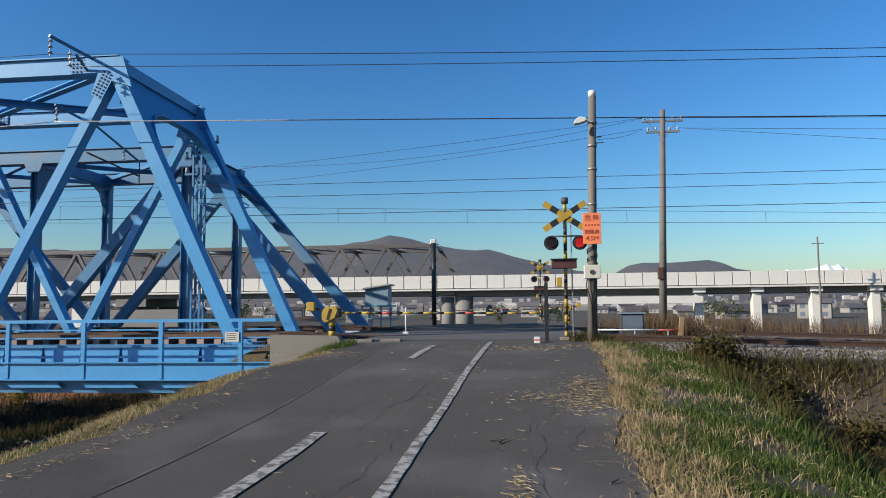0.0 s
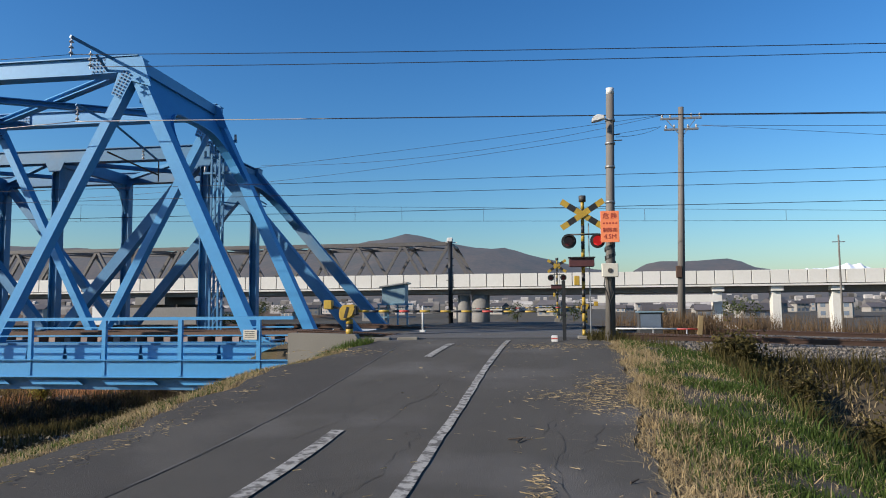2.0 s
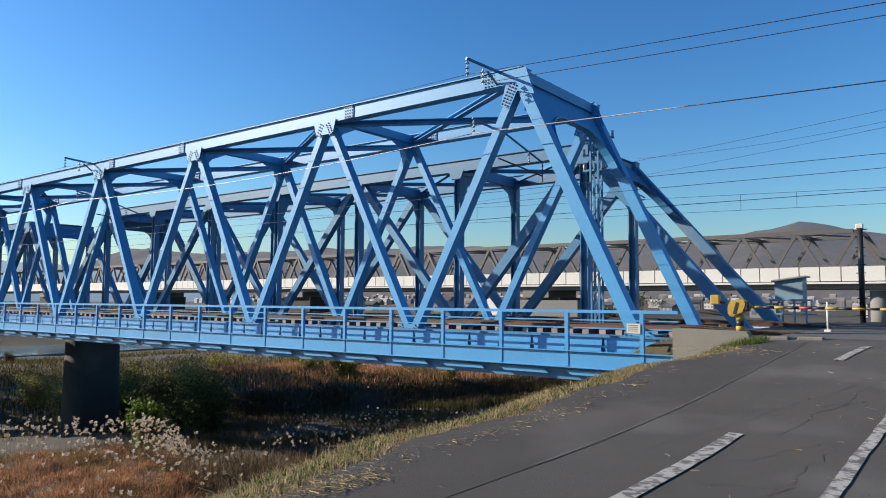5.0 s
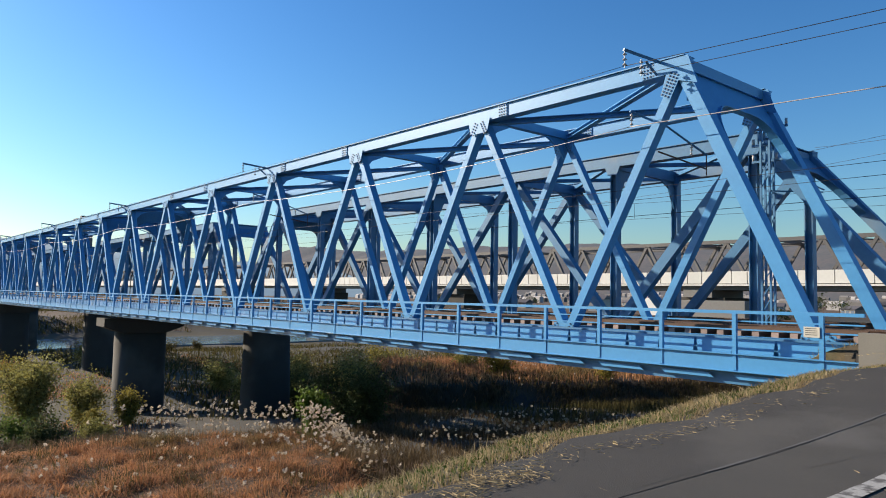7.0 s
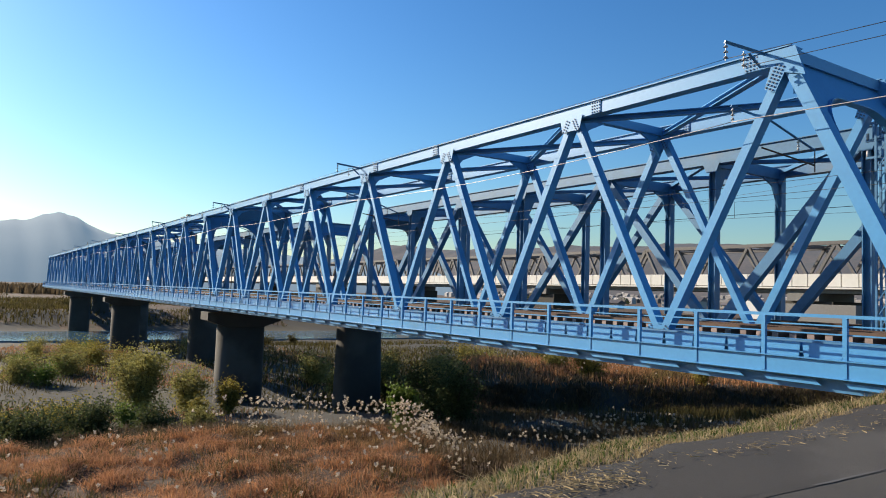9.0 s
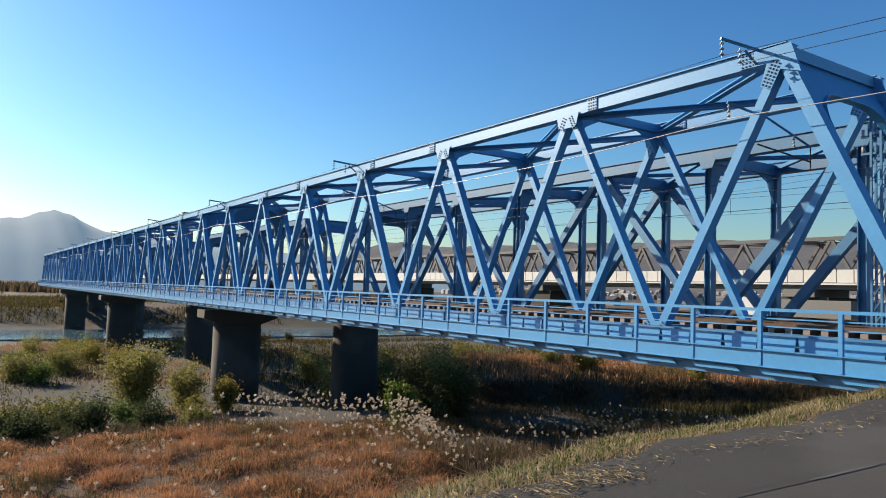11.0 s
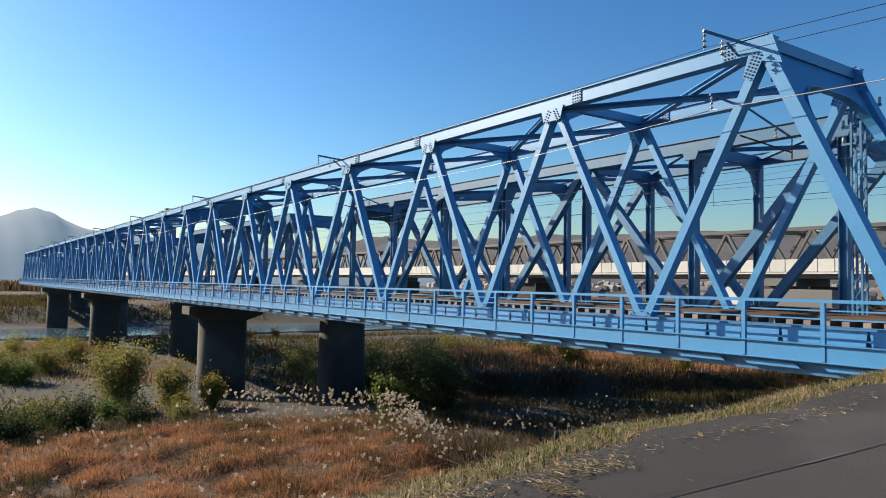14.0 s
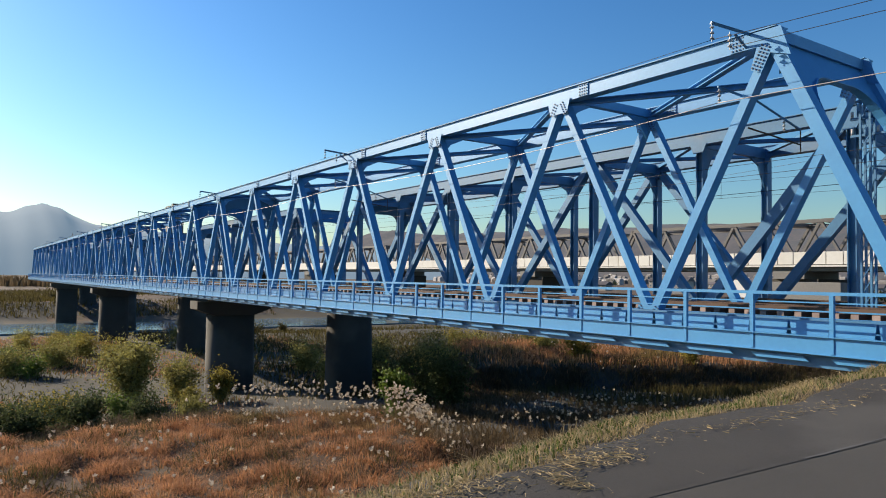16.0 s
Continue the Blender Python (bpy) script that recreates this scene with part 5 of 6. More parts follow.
for k in (0, 3, 6, 9, 12, 15, 18):
    x = X0 - 1.0 - k * L
    wire((x, 16.9, 7.9), (x - 3 * L, 16.9, 7.9), 0.011, 0.1)
    wire((x - 0.4, 17.75, 6.25), (x - 0.4 - 3 * L, 17.75, 6.25), 0.018, 0.35, "feeder wire beside the truss in a pale sunlit colour", material=WIREL)
wire((-200, YM, 5.75), (45, YM, 4.6), 0.012, 0.0)
wire((-200, YM, 5.2), (45, YM, 4.25), 0.012, 0.0)
wire((-200, YS, 5.65), (60, YS, 4.6), 0.018, 0.0)
slope_wire(-11.9, 6.0, 16.9, 5.02, 34, -200, 70, 0.012)
slope_wire(-11.9, 5.23, 16.9, 4.57, 34, -200, 70, 0.012)
t = thing("wire_pole", "slim grey steel pole carrying two overhead wires", "utility pole", at=(70, 34, 0))
part("shaft", one(rod, (0, 0, -6), (0, 0, 4.2), 0.14, 10), GALV, t)
for x in (-40, -32, -24, -16, -9.0, -6.6, -2.5, 5.2, 11.6, 18):
    bm = bmesh.new()
    zt, zb_ = 6.0 - 0.034 * (x + 11.9), 5.23 - 0.0229 * (x + 11.9)
    rod(bm, (x, 34, zb_), (x, 34, zt), 0.009, 5)
    tagged(obj("wire_dropper", bm, WIRE), "short dropper wire between two overhead wires", "wire dropper", "wire droppers")
for dx, dz in ((-0.75, 8.9), (-0.3, 8.9), (0.75, 8.9), (0.6, 8.4)):
    wire((6.2 + dx, 30, dz), (70, 31 + dx, dz - 0.6), 0.012, 0.5)
wire((5.4, 30, 8.4), (2.15, 17.5, 5.12), 0.01, 0.1)
wire((5.5, 30, 8.9), (-14, 34, 8.2), 0.011, 0.6)
wire((5.4, 30, 8.4), (-30, 36, 7.0), 0.011, 0.5)
wire((6.9, 30, 8.4), (70, 25, 2.0), 0.011, 0.3)
wire((5.5, 30, 8.9), (-40, 33, 6.4), 0.011, 0.4)

# ---- plants ----
rng = np.random.default_rng(11)


def grow(name, xy, h, w, material, label, category, lean=0.35, zf=ground_all, lift=0.0, sink=0.03):
    """Many single blades: each a bent, tapering strip of two faces."""
    n = len(xy)
    z = np.array([zf(float(x), float(y)) for x, y in xy]) + lift - sink
    a = rng.uniform(0, 2 * np.pi, n)
    b = a + rng.normal(0, 1.2, n)
    base = np.column_stack([xy, z])
    side = np.column_stack([np.cos(a), np.sin(a), np.zeros(n)]) * (w * rng.uniform(0.6, 1.4, n))[:, None] / 2
    tilt = np.column_stack([np.cos(b), np.sin(b), np.zeros(n)]) * (h * np.abs(rng.normal(0, lean, n)))[:, None]
    up = np.column_stack([np.zeros(n), np.zeros(n), h])
    v = np.empty((n, 5, 3))
    v[:, 0], v[:, 1] = base - side, base + side
    mid = base + up * 0.55 + tilt * 0.35
    v[:, 2], v[:, 3] = mid - side * 0.75, mid + side * 0.75
    v[:, 4] = base + up * (1 - 0.25 * np.minimum(1, np.linalg.norm(tilt, axis=1) / np.maximum(h, 1e-3)))[:, None] + tilt
    i = np.arange(n)[:, None] * 5
    f = [tuple(r) for r in (i + np.array([[0, 1, 3, 2]])).tolist()] + [tuple(r) for r in (i + np.array([[2, 3, 4]])).tolist()]
    ob = from_arrays(name, v.reshape(-1, 3).tolist(), f, material)
    return tagged(ob, label, category, kind="stuff")


def scatter(n, x0, x1, y0, y1, keep=None, clump=0.0, scale=0.4, seed=0.0):
    """Random places in a rectangle, thinned into clumps by noise."""
    out = []
    while len(out) < n:
        x, y = rng.uniform(x0, x1), rng.uniform(y0, y1)
        if clump and noise.noise((x * scale, y * scale, seed)) < rng.uniform(-1, 1) * (1 - clump) + clump * 0.15:
            continue
        if keep and not keep(x, y):
            continue
        out.append((x, y))
    return np.array(out)


def on_left_verge(a, b):
    return lambda x, y: left_edge(y) - b < x < left_edge(y) - a


def on_right(a, b):
    return lambda x, y: right_edge(min(y, 17)) + a < x < right_edge(min(y, 17)) + b


def uni(n, a, b):
    return rng.uniform(a, b, n)


N = 9000
grow("dry_verge_straw", scatter(N, -6.3, -3.3, -1, 17, on_left_verge(-0.12, 0.75), 0.25, 1.3), uni(N, 0.04, 0.13), 0.012, STRAW, "pale dry straw along the road edge", "dry grass", 1.1)
N = 11000
grow("green_verge_grass", scatter(N, -9.0, -4.0, -2, 17, on_left_verge(0.2, 1.3), 0.35, 0.5, 3.0), uni(N, 0.04, 0.12), 0.014, GRASS, "short green grass on the bank shoulder", "grass", 0.45)
N = 9000
grow("tan_verge_grass", scatter(N, -9.0, -4.0, -3, 17, on_left_verge(0.15, 1.15), 0.3, 0.6, 9.0), uni(N, 0.05, 0.15), 0.012, STRAW, "tan dry grass on the bank shoulder", "dry grass", 1.0)
N = 19000
grow("dry_edge_straw", scatter(N, 0.8, 3.4, 1.5, 17, on_right(-0.15, 0.75), 0.2, 1.5, 5.0), uni(N, 0.04, 0.16), 0.011, STRAW, "pale cut straw lying along the road edge", "dry grass", 1.5)
N = 45000
grow("green_roadside_grass", scatter(N, 1.2, 6.5, 1.5, 17.3, on_right(0.25, 3.6), 0.6, 1.1, 6.0), uni(N, 0.05, 0.17), 0.013, GRASS, "lush green grass on the roadside bank", "grass", 0.5)
N = 9000
grow("tan_roadside_grass", scatter(N, 1.2, 6.5, 1.5, 17.3, on_right(0.2, 3.8), 0.5, 0.8, 8.0), uni(N, 0.05, 0.2), 0.011, STRAW, "tan dead grass among the green", "dry grass", 0.9)
N = 26000
grow("brown_weeds", scatter(N, 3.9, 18, 8.5, 17.3, None, 0.45, 0.55, 12.0), uni(N, 0.12, 0.5), 0.024, OLIVE, "tangled brown weeds on the track slope", "weeds", 0.6)
N = 9000
grow("dead_vines", scatter(N, 4.5, 18, 11.0, 16.9, None, 0.5, 0.7, 15.0), uni(N, 0.1, 0.35), 0.026, STRAW, "dead vine leaves on the track slope", "weeds", 1.1)
N = 9000
grow("green_weeds", scatter(N, 3.6, 14, 4.0, 14.0, None, 0.45, 0.5, 18.0), uni(N, 0.12, 0.4), 0.016, GRASS, "green weeds in the hollow beside the track", "weeds", 0.6)
N = 16000
grow("trackside_stalks", scatter(N, 3.5, 60, 32.0, 38.5, None, 0.4, 0.25, 21.0), uni(N, 0.4, 1.5), 0.022, REED, "tall brown dead stalks behind the tracks", "weeds", 0.25)
N = 2500
grow("pole_foot_grass", scatter(N, 1.3, 3.6, 16.9, 19.3, None, 0.3, 0.9, 21.0), uni(N, 0.1, 0.4), 0.016, OLIVE, "weeds round the foot of the pole", "weeds", 0.4)
N = 2500
grow("pole_foot_shrub_stalks", scatter(N, 4.6, 7.4, 27.5, 31.0, None, 0.2, 0.9, 2.0), uni(N, 0.5, 1.5), 0.022, REED, "brown stalks round the utility pole foot", "weeds", 0.25)
N = 3000
grow("wall_foot_grass", scatter(N, -6.6, -4.0, 16.0, 17.0, None, 0.2, 0.9, 2.0), uni(N, 0.1, 0.32), 0.014, GRASS, "green grass at the foot of the low wall", "grass", 0.4)


def river_side(a, b):
    return lambda x, y: a < left_edge(min(max(y, -8), 17)) - x < b


# high bed: russet grass, reeds, scrub


def on_shelf(x, y):
    return shelf(x, y) > 0.45 and left_edge(min(max(y, -8), 17)) - x > 3.2


def tussock(xy, scale, seed, low=0.35):
    """Height factors that gather the blades into uneven tufts."""
    return np.array([low + (1.6 - low) * smooth(-0.35, 0.45, noise.noise((float(x) * scale, float(y) * scale, seed))) for x, y in xy])


N = 130000
P = scatter(N, -35, -7, -12, 19, on_shelf, 0.3, 0.8, 30.0)
grow("russet_meadow", P, uni(N, 0.12, 0.4) * tussock(P, 0.75, 31.0), 0.026, RUSSET, "russet dry meadow grass on the river bank", "meadow", 1.3)
N = 14000
P = scatter(N, -35, -7, -10, 19, on_shelf, 0.75, 0.35, 33.0)
grow("olive_meadow", P, uni(N, 0.2, 0.5) * tussock(P, 0.7, 34.0), 0.02, OLIVE, "olive green scrub grass among the russet", "meadow", 0.9)
N = 1300
P = scatter(N, -32.5, -19, 7, 18.5, on_shelf, 0.35, 0.5, 36.0)
grow("bank_reed_stems", P, uni(N, 0.5, 1.15), 0.014, REED, "brown reed stems on the river bank", "reeds", 0.4)
N = 16000
grow("bank_slope_grass", scatter(N, -14, -6, -2, 19, (lambda x, y: 1.2 < left_edge(min(max(y, -8), 17)) - x < 6.5), 0.5, 0.5, 38.0), uni(N, 0.06, 0.24), 0.016, STRAW, "tan and brown dry grass on the steep bank", "dry grass", 1.2)
N = 9000
grow("terrace_brown_grass", scatter(N, -66, -18, 30, 66, (lambda x, y: terrace(x, y) > 0.85), 0.35, 0.12, 45.0), uni(N, 0.3, 0.9), 0.05, REED, "brown dead grass on the bench beyond the bridge", "meadow", 0.6)
N = 12000
grow("scarp_scrub", scatter(N, -50, -20, 26, 66, (lambda x, y: 0.04 < terrace(x, y) < 0.85), 0.3, 0.3, 46.0), uni(N, 0.2, 0.7), 0.05, BROWNSCRUB, "dark brown scrub on the steep face of the bench", "scrub", 0.9)
N = 26000
grow("under_bridge_scrub", scatter(N, -44, -10, 14, 34, (lambda x, y: shelf(x, y) < 0.5), 0.4, 0.22, 40.0), uni(N, 0.2, 0.75), 0.04, BROWNSCRUB, "dark brown scrub grass below the bridge", "scrub", 0.9)
N = 16000
grow("terrace_russet_grass", scatter(N, -66, -18, 30, 66, (lambda x, y: terrace(x, y) > 0.9), 0.35, 0.12, 44.0), uni(N, 0.4, 1.0), 0.06, RUSSET, "russet grass on the bench beyond the bridge", "meadow", 0.5)
N = 12000
grow("terrace_tan_grass", scatter(N, -40, -9, 30, 60, None, 0.5, 0.15, 47.0), uni(N, 0.3, 0.9), 0.05, OLIVE, "tan and olive grass beyond the bridge", "meadow", 0.5)
N = 30000
grow("far_bed_scrub", scatter(N, -150, -36, -40, 70, (lambda x, y: shelf(x, y) < 0.2), 0.8, 0.05, 50.0), uni(N, 0.25, 0.8), 0.09, OLIVE, "low olive scrub on the gravel bed", "scrub", 0.9)
N = 16000
grow("far_bed_brush", scatter(N, -150, -48, 27, 120, (lambda x, y: terrace(x, y) < 0.5), 0.45, 0.05, 51.0), uni(N, 0.4, 1.5), 0.13, OLIVE, "olive and tan brush on the bed beyond the bridges", "scrub", 0.7)
N = 18000
grow("far_bed_russet", scatter(N, -150, -40, -40, 50, (lambda x, y: shelf(x, y) < 0.2), 0.85, 0.05, 53.0), uni(N, 0.25, 0.7), 0.09, RUSSET, "russet patches on the gravel bed", "scrub", 0.9)
N = 30000
grow("opposite_bank_scrub", scatter(N, -330, -198, -80, 130, None, 0.6, 0.03, 57.0), uni(N, 0.5, 1.8), 0.25, OLIVE, "scrub on the opposite river bank", "scrub", 0.9)
N = 12000
grow("far_woods", scatter(N, -520, -340, -140, 190, None, 0.3, 0.02, 58.0), uni(N, 1.5, 5.0), 0.9, BROWNSCRUB, "brown leafless woods along the far bank", "woods", 0.3)
N = 15000
grow("bank_drop_scrub", scatter(N, -48, -34, -14, 14, (lambda x, y: shelf(x, y) < 0.45), 0.3, 0.2, 77.0), uni(N, 0.3, 0.95), 0.045, BROWNSCRUB, "dark scrub where the meadow shelf drops", "scrub", 1.0)


def plumes(name, xy, h, material, label):
    """Pampas heads: a stem and a drooping tuft of fine strips each."""
    V, F, SV, SF = [], [], [], []
    for (x, y), hh in zip(xy, h):
        z = ground_all(float(x), float(y))
        top = np.array([x + rng.normal(0, 0.12), y + rng.normal(0, 0.12), z + hh])
        i = len(SV)
        SV += [(x - 0.005, y, z), (x + 0.005, y, z), tuple(top)]
        SF.append((i, i + 1, i + 2))
        a0 = rng.uniform(0, 2 * np.pi)
        for k in range(14):
            a = a0 + rng.normal(0, 1.3)
            ln = rng.uniform(0.07, 0.15)
            s = top - np.array([0, 0, rng.uniform(0, 0.09)])
            tip = s + np.array([math.cos(a) * ln * 0.7, math.sin(a) * ln * 0.7, ln * rng.uniform(-0.1, 0.7)])
            w = rng.uniform(0.025, 0.05)
            p = np.array([-math.sin(a), math.cos(a), 0.3]) * w
            m = (s + tip) / 2
            i = len(V)
            V += [tuple(s), tuple(m + p), tuple(tip), tuple(m - p)]
            F.append((i, i + 1, i + 2, i + 3))
    st = from_arrays(name + "_stems", [tuple(map(float, v)) for v in SV], SF, REED)
    tagged(st, "thin brown pampas stems on the river bank", "pampas grass", kind="stuff")
    ob = from_arrays(name, [tuple(map(float, v)) for v in V], F, material)
    return tagged(ob, label, "pampas grass", kind="stuff")


def band(n, pts, spread, seed):
    """Places strewn along a line, thinned into clumps."""
    out = []
    while len(out) < n:
        u = rng.uniform(0, len(pts) - 1)
        i = min(int(u), len(pts) - 2)
        f = u - i
        x = pts[i][0] * (1 - f) + pts[i + 1][0] * f + rng.normal(0, spread)
        y = pts[i][1] * (1 - f) + pts[i + 1][1] * f + rng.normal(0, spread)
        if noise.noise((x * 0.35, y * 0.35, seed)) > rng.uniform(-0.7, 0.5):
            out.append((x, y))
    return np.array(out)


P = band(430, [(-32, 9), (-30.8, 13.0), (-28.5, 16.2), (-25.5, 16.2), (-23.5, 15.2)], 1.0, 60.0)
plumes("pampas_plumes", P, uni(len(P), 1.0, 1.7), PLUME, "pale feathery pampas plumes on the meadow edge")
P = band(90, [(-26, 11), (-24, 13.0), (-22, 13.8)], 0.9, 61.0)
plumes("pampas_tuft", P, uni(len(P), 0.8, 1.4), PLUME, "loose pale pampas plumes in the meadow")
P = band(190, [(-20, 20.5), (-24, 24), (-29, 26), (-20, 28)], 1.6, 63.0)
plumes("pampas_under_bridge", P, uni(len(P), 0.9, 1.6), PLUME, "pale pampas plumes below the bridge")
P = band(170, [(-41, 42), (-44, 44), (-52, 46), (-36, 48)], 2.0, 66.0)
plumes("pampas_beyond_bridge", P, uni(len(P), 1.2, 1.9), PLUME, "pale pampas plumes on the bench beyond the bridge")
P = band(90, [(-11.5, 19), (-13.5, 21), (-14.5, 24)], 0.9, 67.0)
plumes("pampas_by_abutment", P, uni(len(P), 0.9, 1.5), PLUME, "pale pampas plumes near the bridge end")
P = scatter(170, -31, -10, -4, 14, on_shelf, 0.5, 0.4, 70.0)
plumes("pampas_in_meadow", P, uni(len(P), 0.5, 0.95), PLUME, "scattered pale plumes in the russet meadow")


def shrub(x, y, h, spread, leafs, material, label, category="shrub", name="shrub", leaf=0.11, upright=0.5):
    t = thing(name, label, category, "shrubs on the river bed", (x, y, ground_all(x, y) - 0.05))
    bm = bmesh.new()
    tips = []
    k = 7 if h > 2.5 else 5
    for i in range(k):
        a = 2 * math.pi * i / k + rng.uniform(-0.4, 0.4)
        out = spread * rng.uniform(0.35, 0.8)
        p0 = Vector((0, 0, 0))
        p1 = Vector((math.cos(a) * out * 0.35, math.sin(a) * out * 0.35, h * rng.uniform(0.3, 0.42)))
        p2 = Vector((math.cos(a) * out, math.sin(a) * out, h * rng.uniform(0.55, 0.9)))
        r = 0.018 * h
        rod(bm, p0, p1, r, 6, r * 0.7)
        rod(bm, p1, p2, r * 0.7, 5, r * 0.25)
        for j in range(5):
            q = p1.lerp(p2, rng.uniform(-0.7, 1.0))
            e = q + Vector((rng.normal(0, 0.25), rng.normal(0, 0.25), rng.uniform(0.0, 0.4))) * spread * 0.7
            rod(bm, q, e, r * 0.25, 4, r * 0.08)
            tips += [q, e, q.lerp(e, 0.5)]
    part("trunk", bm, BARK, t)
    V, F = [], []
    for i in range(leafs):
        c = tips[rng.integers(len(tips))]
        g = rng.normal(0, 1, 3) * spread * rng.choice((0.1, 0.2, 0.26))
        p = np.array(c) + g * np.array([1, 1, 1.1])
        if p[2] < 0.05:
            p[2] = rng.uniform(0.05, 0.4 * h)
        a, e = rng.uniform(0, 2 * np.pi), rng.uniform(-1.2, 0.9)
        d = np.array([math.cos(a) * math.cos(e), math.sin(a) * math.cos(e), math.sin(e)]) * leaf * rng.uniform(0.7, 1.5)
        s = np.cross(d, rng.normal(0, 1, 3))
        s = s / (np.linalg.norm(s) + 1e-6) * leaf * 0.28
        i0 = len(V)
        V += [tuple(p), tuple(p + d * 0.5 + s), tuple(p + d), tuple(p + d * 0.5 - s)]
        F.append((i0, i0 + 1, i0 + 2, i0 + 3))
    from_arrays("crown", [tuple(map(float, v)) for v in V], F, material, t)
    return t


shrub(-61, 10.6, 5.6, 2.7, 12000, LEAF, "grey green willow tree with a loose open crown", "tree", "willow_tree", 0.20)
shrub(-62, 14.8, 3.9, 1.9, 6000, LEAF, "smaller grey green willow", "tree", "willow_tree", 0.20)
shrub(-60, 17.6, 3.2, 1.4, 4500, LEAFY, "yellowing willow bush on gravel", leaf=0.18)
shrub(-52, 13.0, 2.7, 0.9, 2600, LEAFY, "yellow green low bush near the pier", leaf=0.15)
shrub(-53, 8.6, 1.7, 1.3, 3000, LEAFG, "yellow green bush on the gravel", leaf=0.14)
shrub(-36.5, 20.6, 3.3, 1.0, 2600, LEAFG, "fresh green sapling in front of the bridge", leaf=0.22)
for x, y, h, s, n, m, lb in (
        (-43, 2.0, 2.2, 2.0, 5500, LEAFD, "dark green thicket below the meadow edge"),
        (-44, 5.2, 1.9, 1.8, 5000, LEAFD, "dark green thicket below the meadow edge"),
        (-42, -2.0, 2.2, 2.0, 5500, LEAFD, "dark green thicket below the meadow edge"),
        (-45, 8.5, 1.5, 1.5, 4000, LEAFD, "dark green thicket below the meadow edge"),
        (-46, 11.5, 1.3, 1.5, 3500, LEAF, "olive green low bush on gravel"),
        (-51, 0.5, 1.9, 2.0, 4500, LEAFY, "yellow green low bush on the gravel"),
        (-53, 4.5, 2.0, 2.2, 4500, LEAFY, "yellow green low bush on the gravel"),
        (-39.0, 26.0, 3.6, 2.2, 7000, LEAFD, "dark green dense bush in the bridge shade"),
        (-43, 26.5, 4.2, 2.2, 7000, LEAFD, "dark green dense bush in the bridge shade"),
        (-49, 31, 4.4, 2.8, 7000, LEAF, "olive green bush beyond the bridge"),
        (-55, 36, 4.2, 3.0, 6500, LEAF, "olive green bush beyond the bridge"),
        (-60, 33, 4.0, 3.0, 6500, LEAFD, "dark bush beyond the bridge"),
        (-66, 31, 3.6, 2.6, 5500, LEAF, "olive green bush beyond the bridge"),
        (-74, 40, 4.2, 3.2, 6000, LEAF, "olive green bush beyond the bridge"),
        (-43.0, 42.2, 2.7, 1.8, 5000, LEAFY, "round yellow bush on the bench"),
        (-36.0, 47.5, 3.4, 1.2, 4000, LEAFY, "upright yellow bush at the end of the bench"),
        (-50, 45, 1.8, 1.8, 3500, LEAF, "olive green low bush on the bench"),
        (-57, 50, 2.0, 2.2, 3500, LEAF, "olive green low bush on the bench"),
        (-70, 52, 4.0, 3.2, 5000, LEAF, "olive green bush beyond the bridge"), (-84, 60, 4.4, 3.4, 5000, LEAFY, "yellow green bush beyond the bridge"),
        (-62, 60, 3.8, 3.2, 5000, LEAF, "olive green bush beyond the bridge"), (-78, 33, 3.4, 2.8, 5000, LEAF, "olive green bush beyond the bridge"),
        (-90, 4, 3.0, 3.0, 4500, LEAF, "grey green riverside bush"), (-96, 9, 2.8, 3.2, 4500, LEAF, "grey green riverside bush"),
        (-104, -2, 3.2, 3.4, 4500, LEAF, "grey green riverside bush"), (-86, -9, 2.8, 3.0, 4500, LEAFY, "yellow green riverside bush"),
        (-98, 16, 2.6, 3.0, 4000, LEAFY, "yellow green riverside bush"), (-112, 14, 2.6, 3.2, 4000, LEAFY, "yellow green riverside bush"),
        (-78, -6, 2.6, 2.4, 4000, LEAF, "grey green riverside bush"), (-120, 30, 3.0, 3.0, 4000, LEAF, "grey green riverside bush")):
    shrub(x, y, h, s, n, m, lb, leaf=0.22 if x < -60 else 0.16)
for x, y, h in ((5.6, 15.6, 0.6), (6.8, 14.6, 0.6), (4.7, 16.8, 0.5), (9.5, 15.0, 0.8), (12.0, 14.4, 0.9), (15, 14.8, 0.8)):
    shrub(x, y, h, 0.75, 1600, OLIVE, "half dead bramble bush on the track slope", leaf=0.10)

for i in range(20):
    x, y = float(rng.uniform(-150, -70)), float(rng.uniform(-25, 60))
    if abs(y - YM) < 5 or abs(y - YS) < 5:
        y -= 14
    shrub(x, y, float(rng.uniform(1.0, 2.4)), float(rng.uniform(1.2, 2.4)), 2200, (LEAF, LEAFY, LEAFG, OLIVE)[i % 4], "olive green scrub bush on the gravel bed", leaf=0.2)

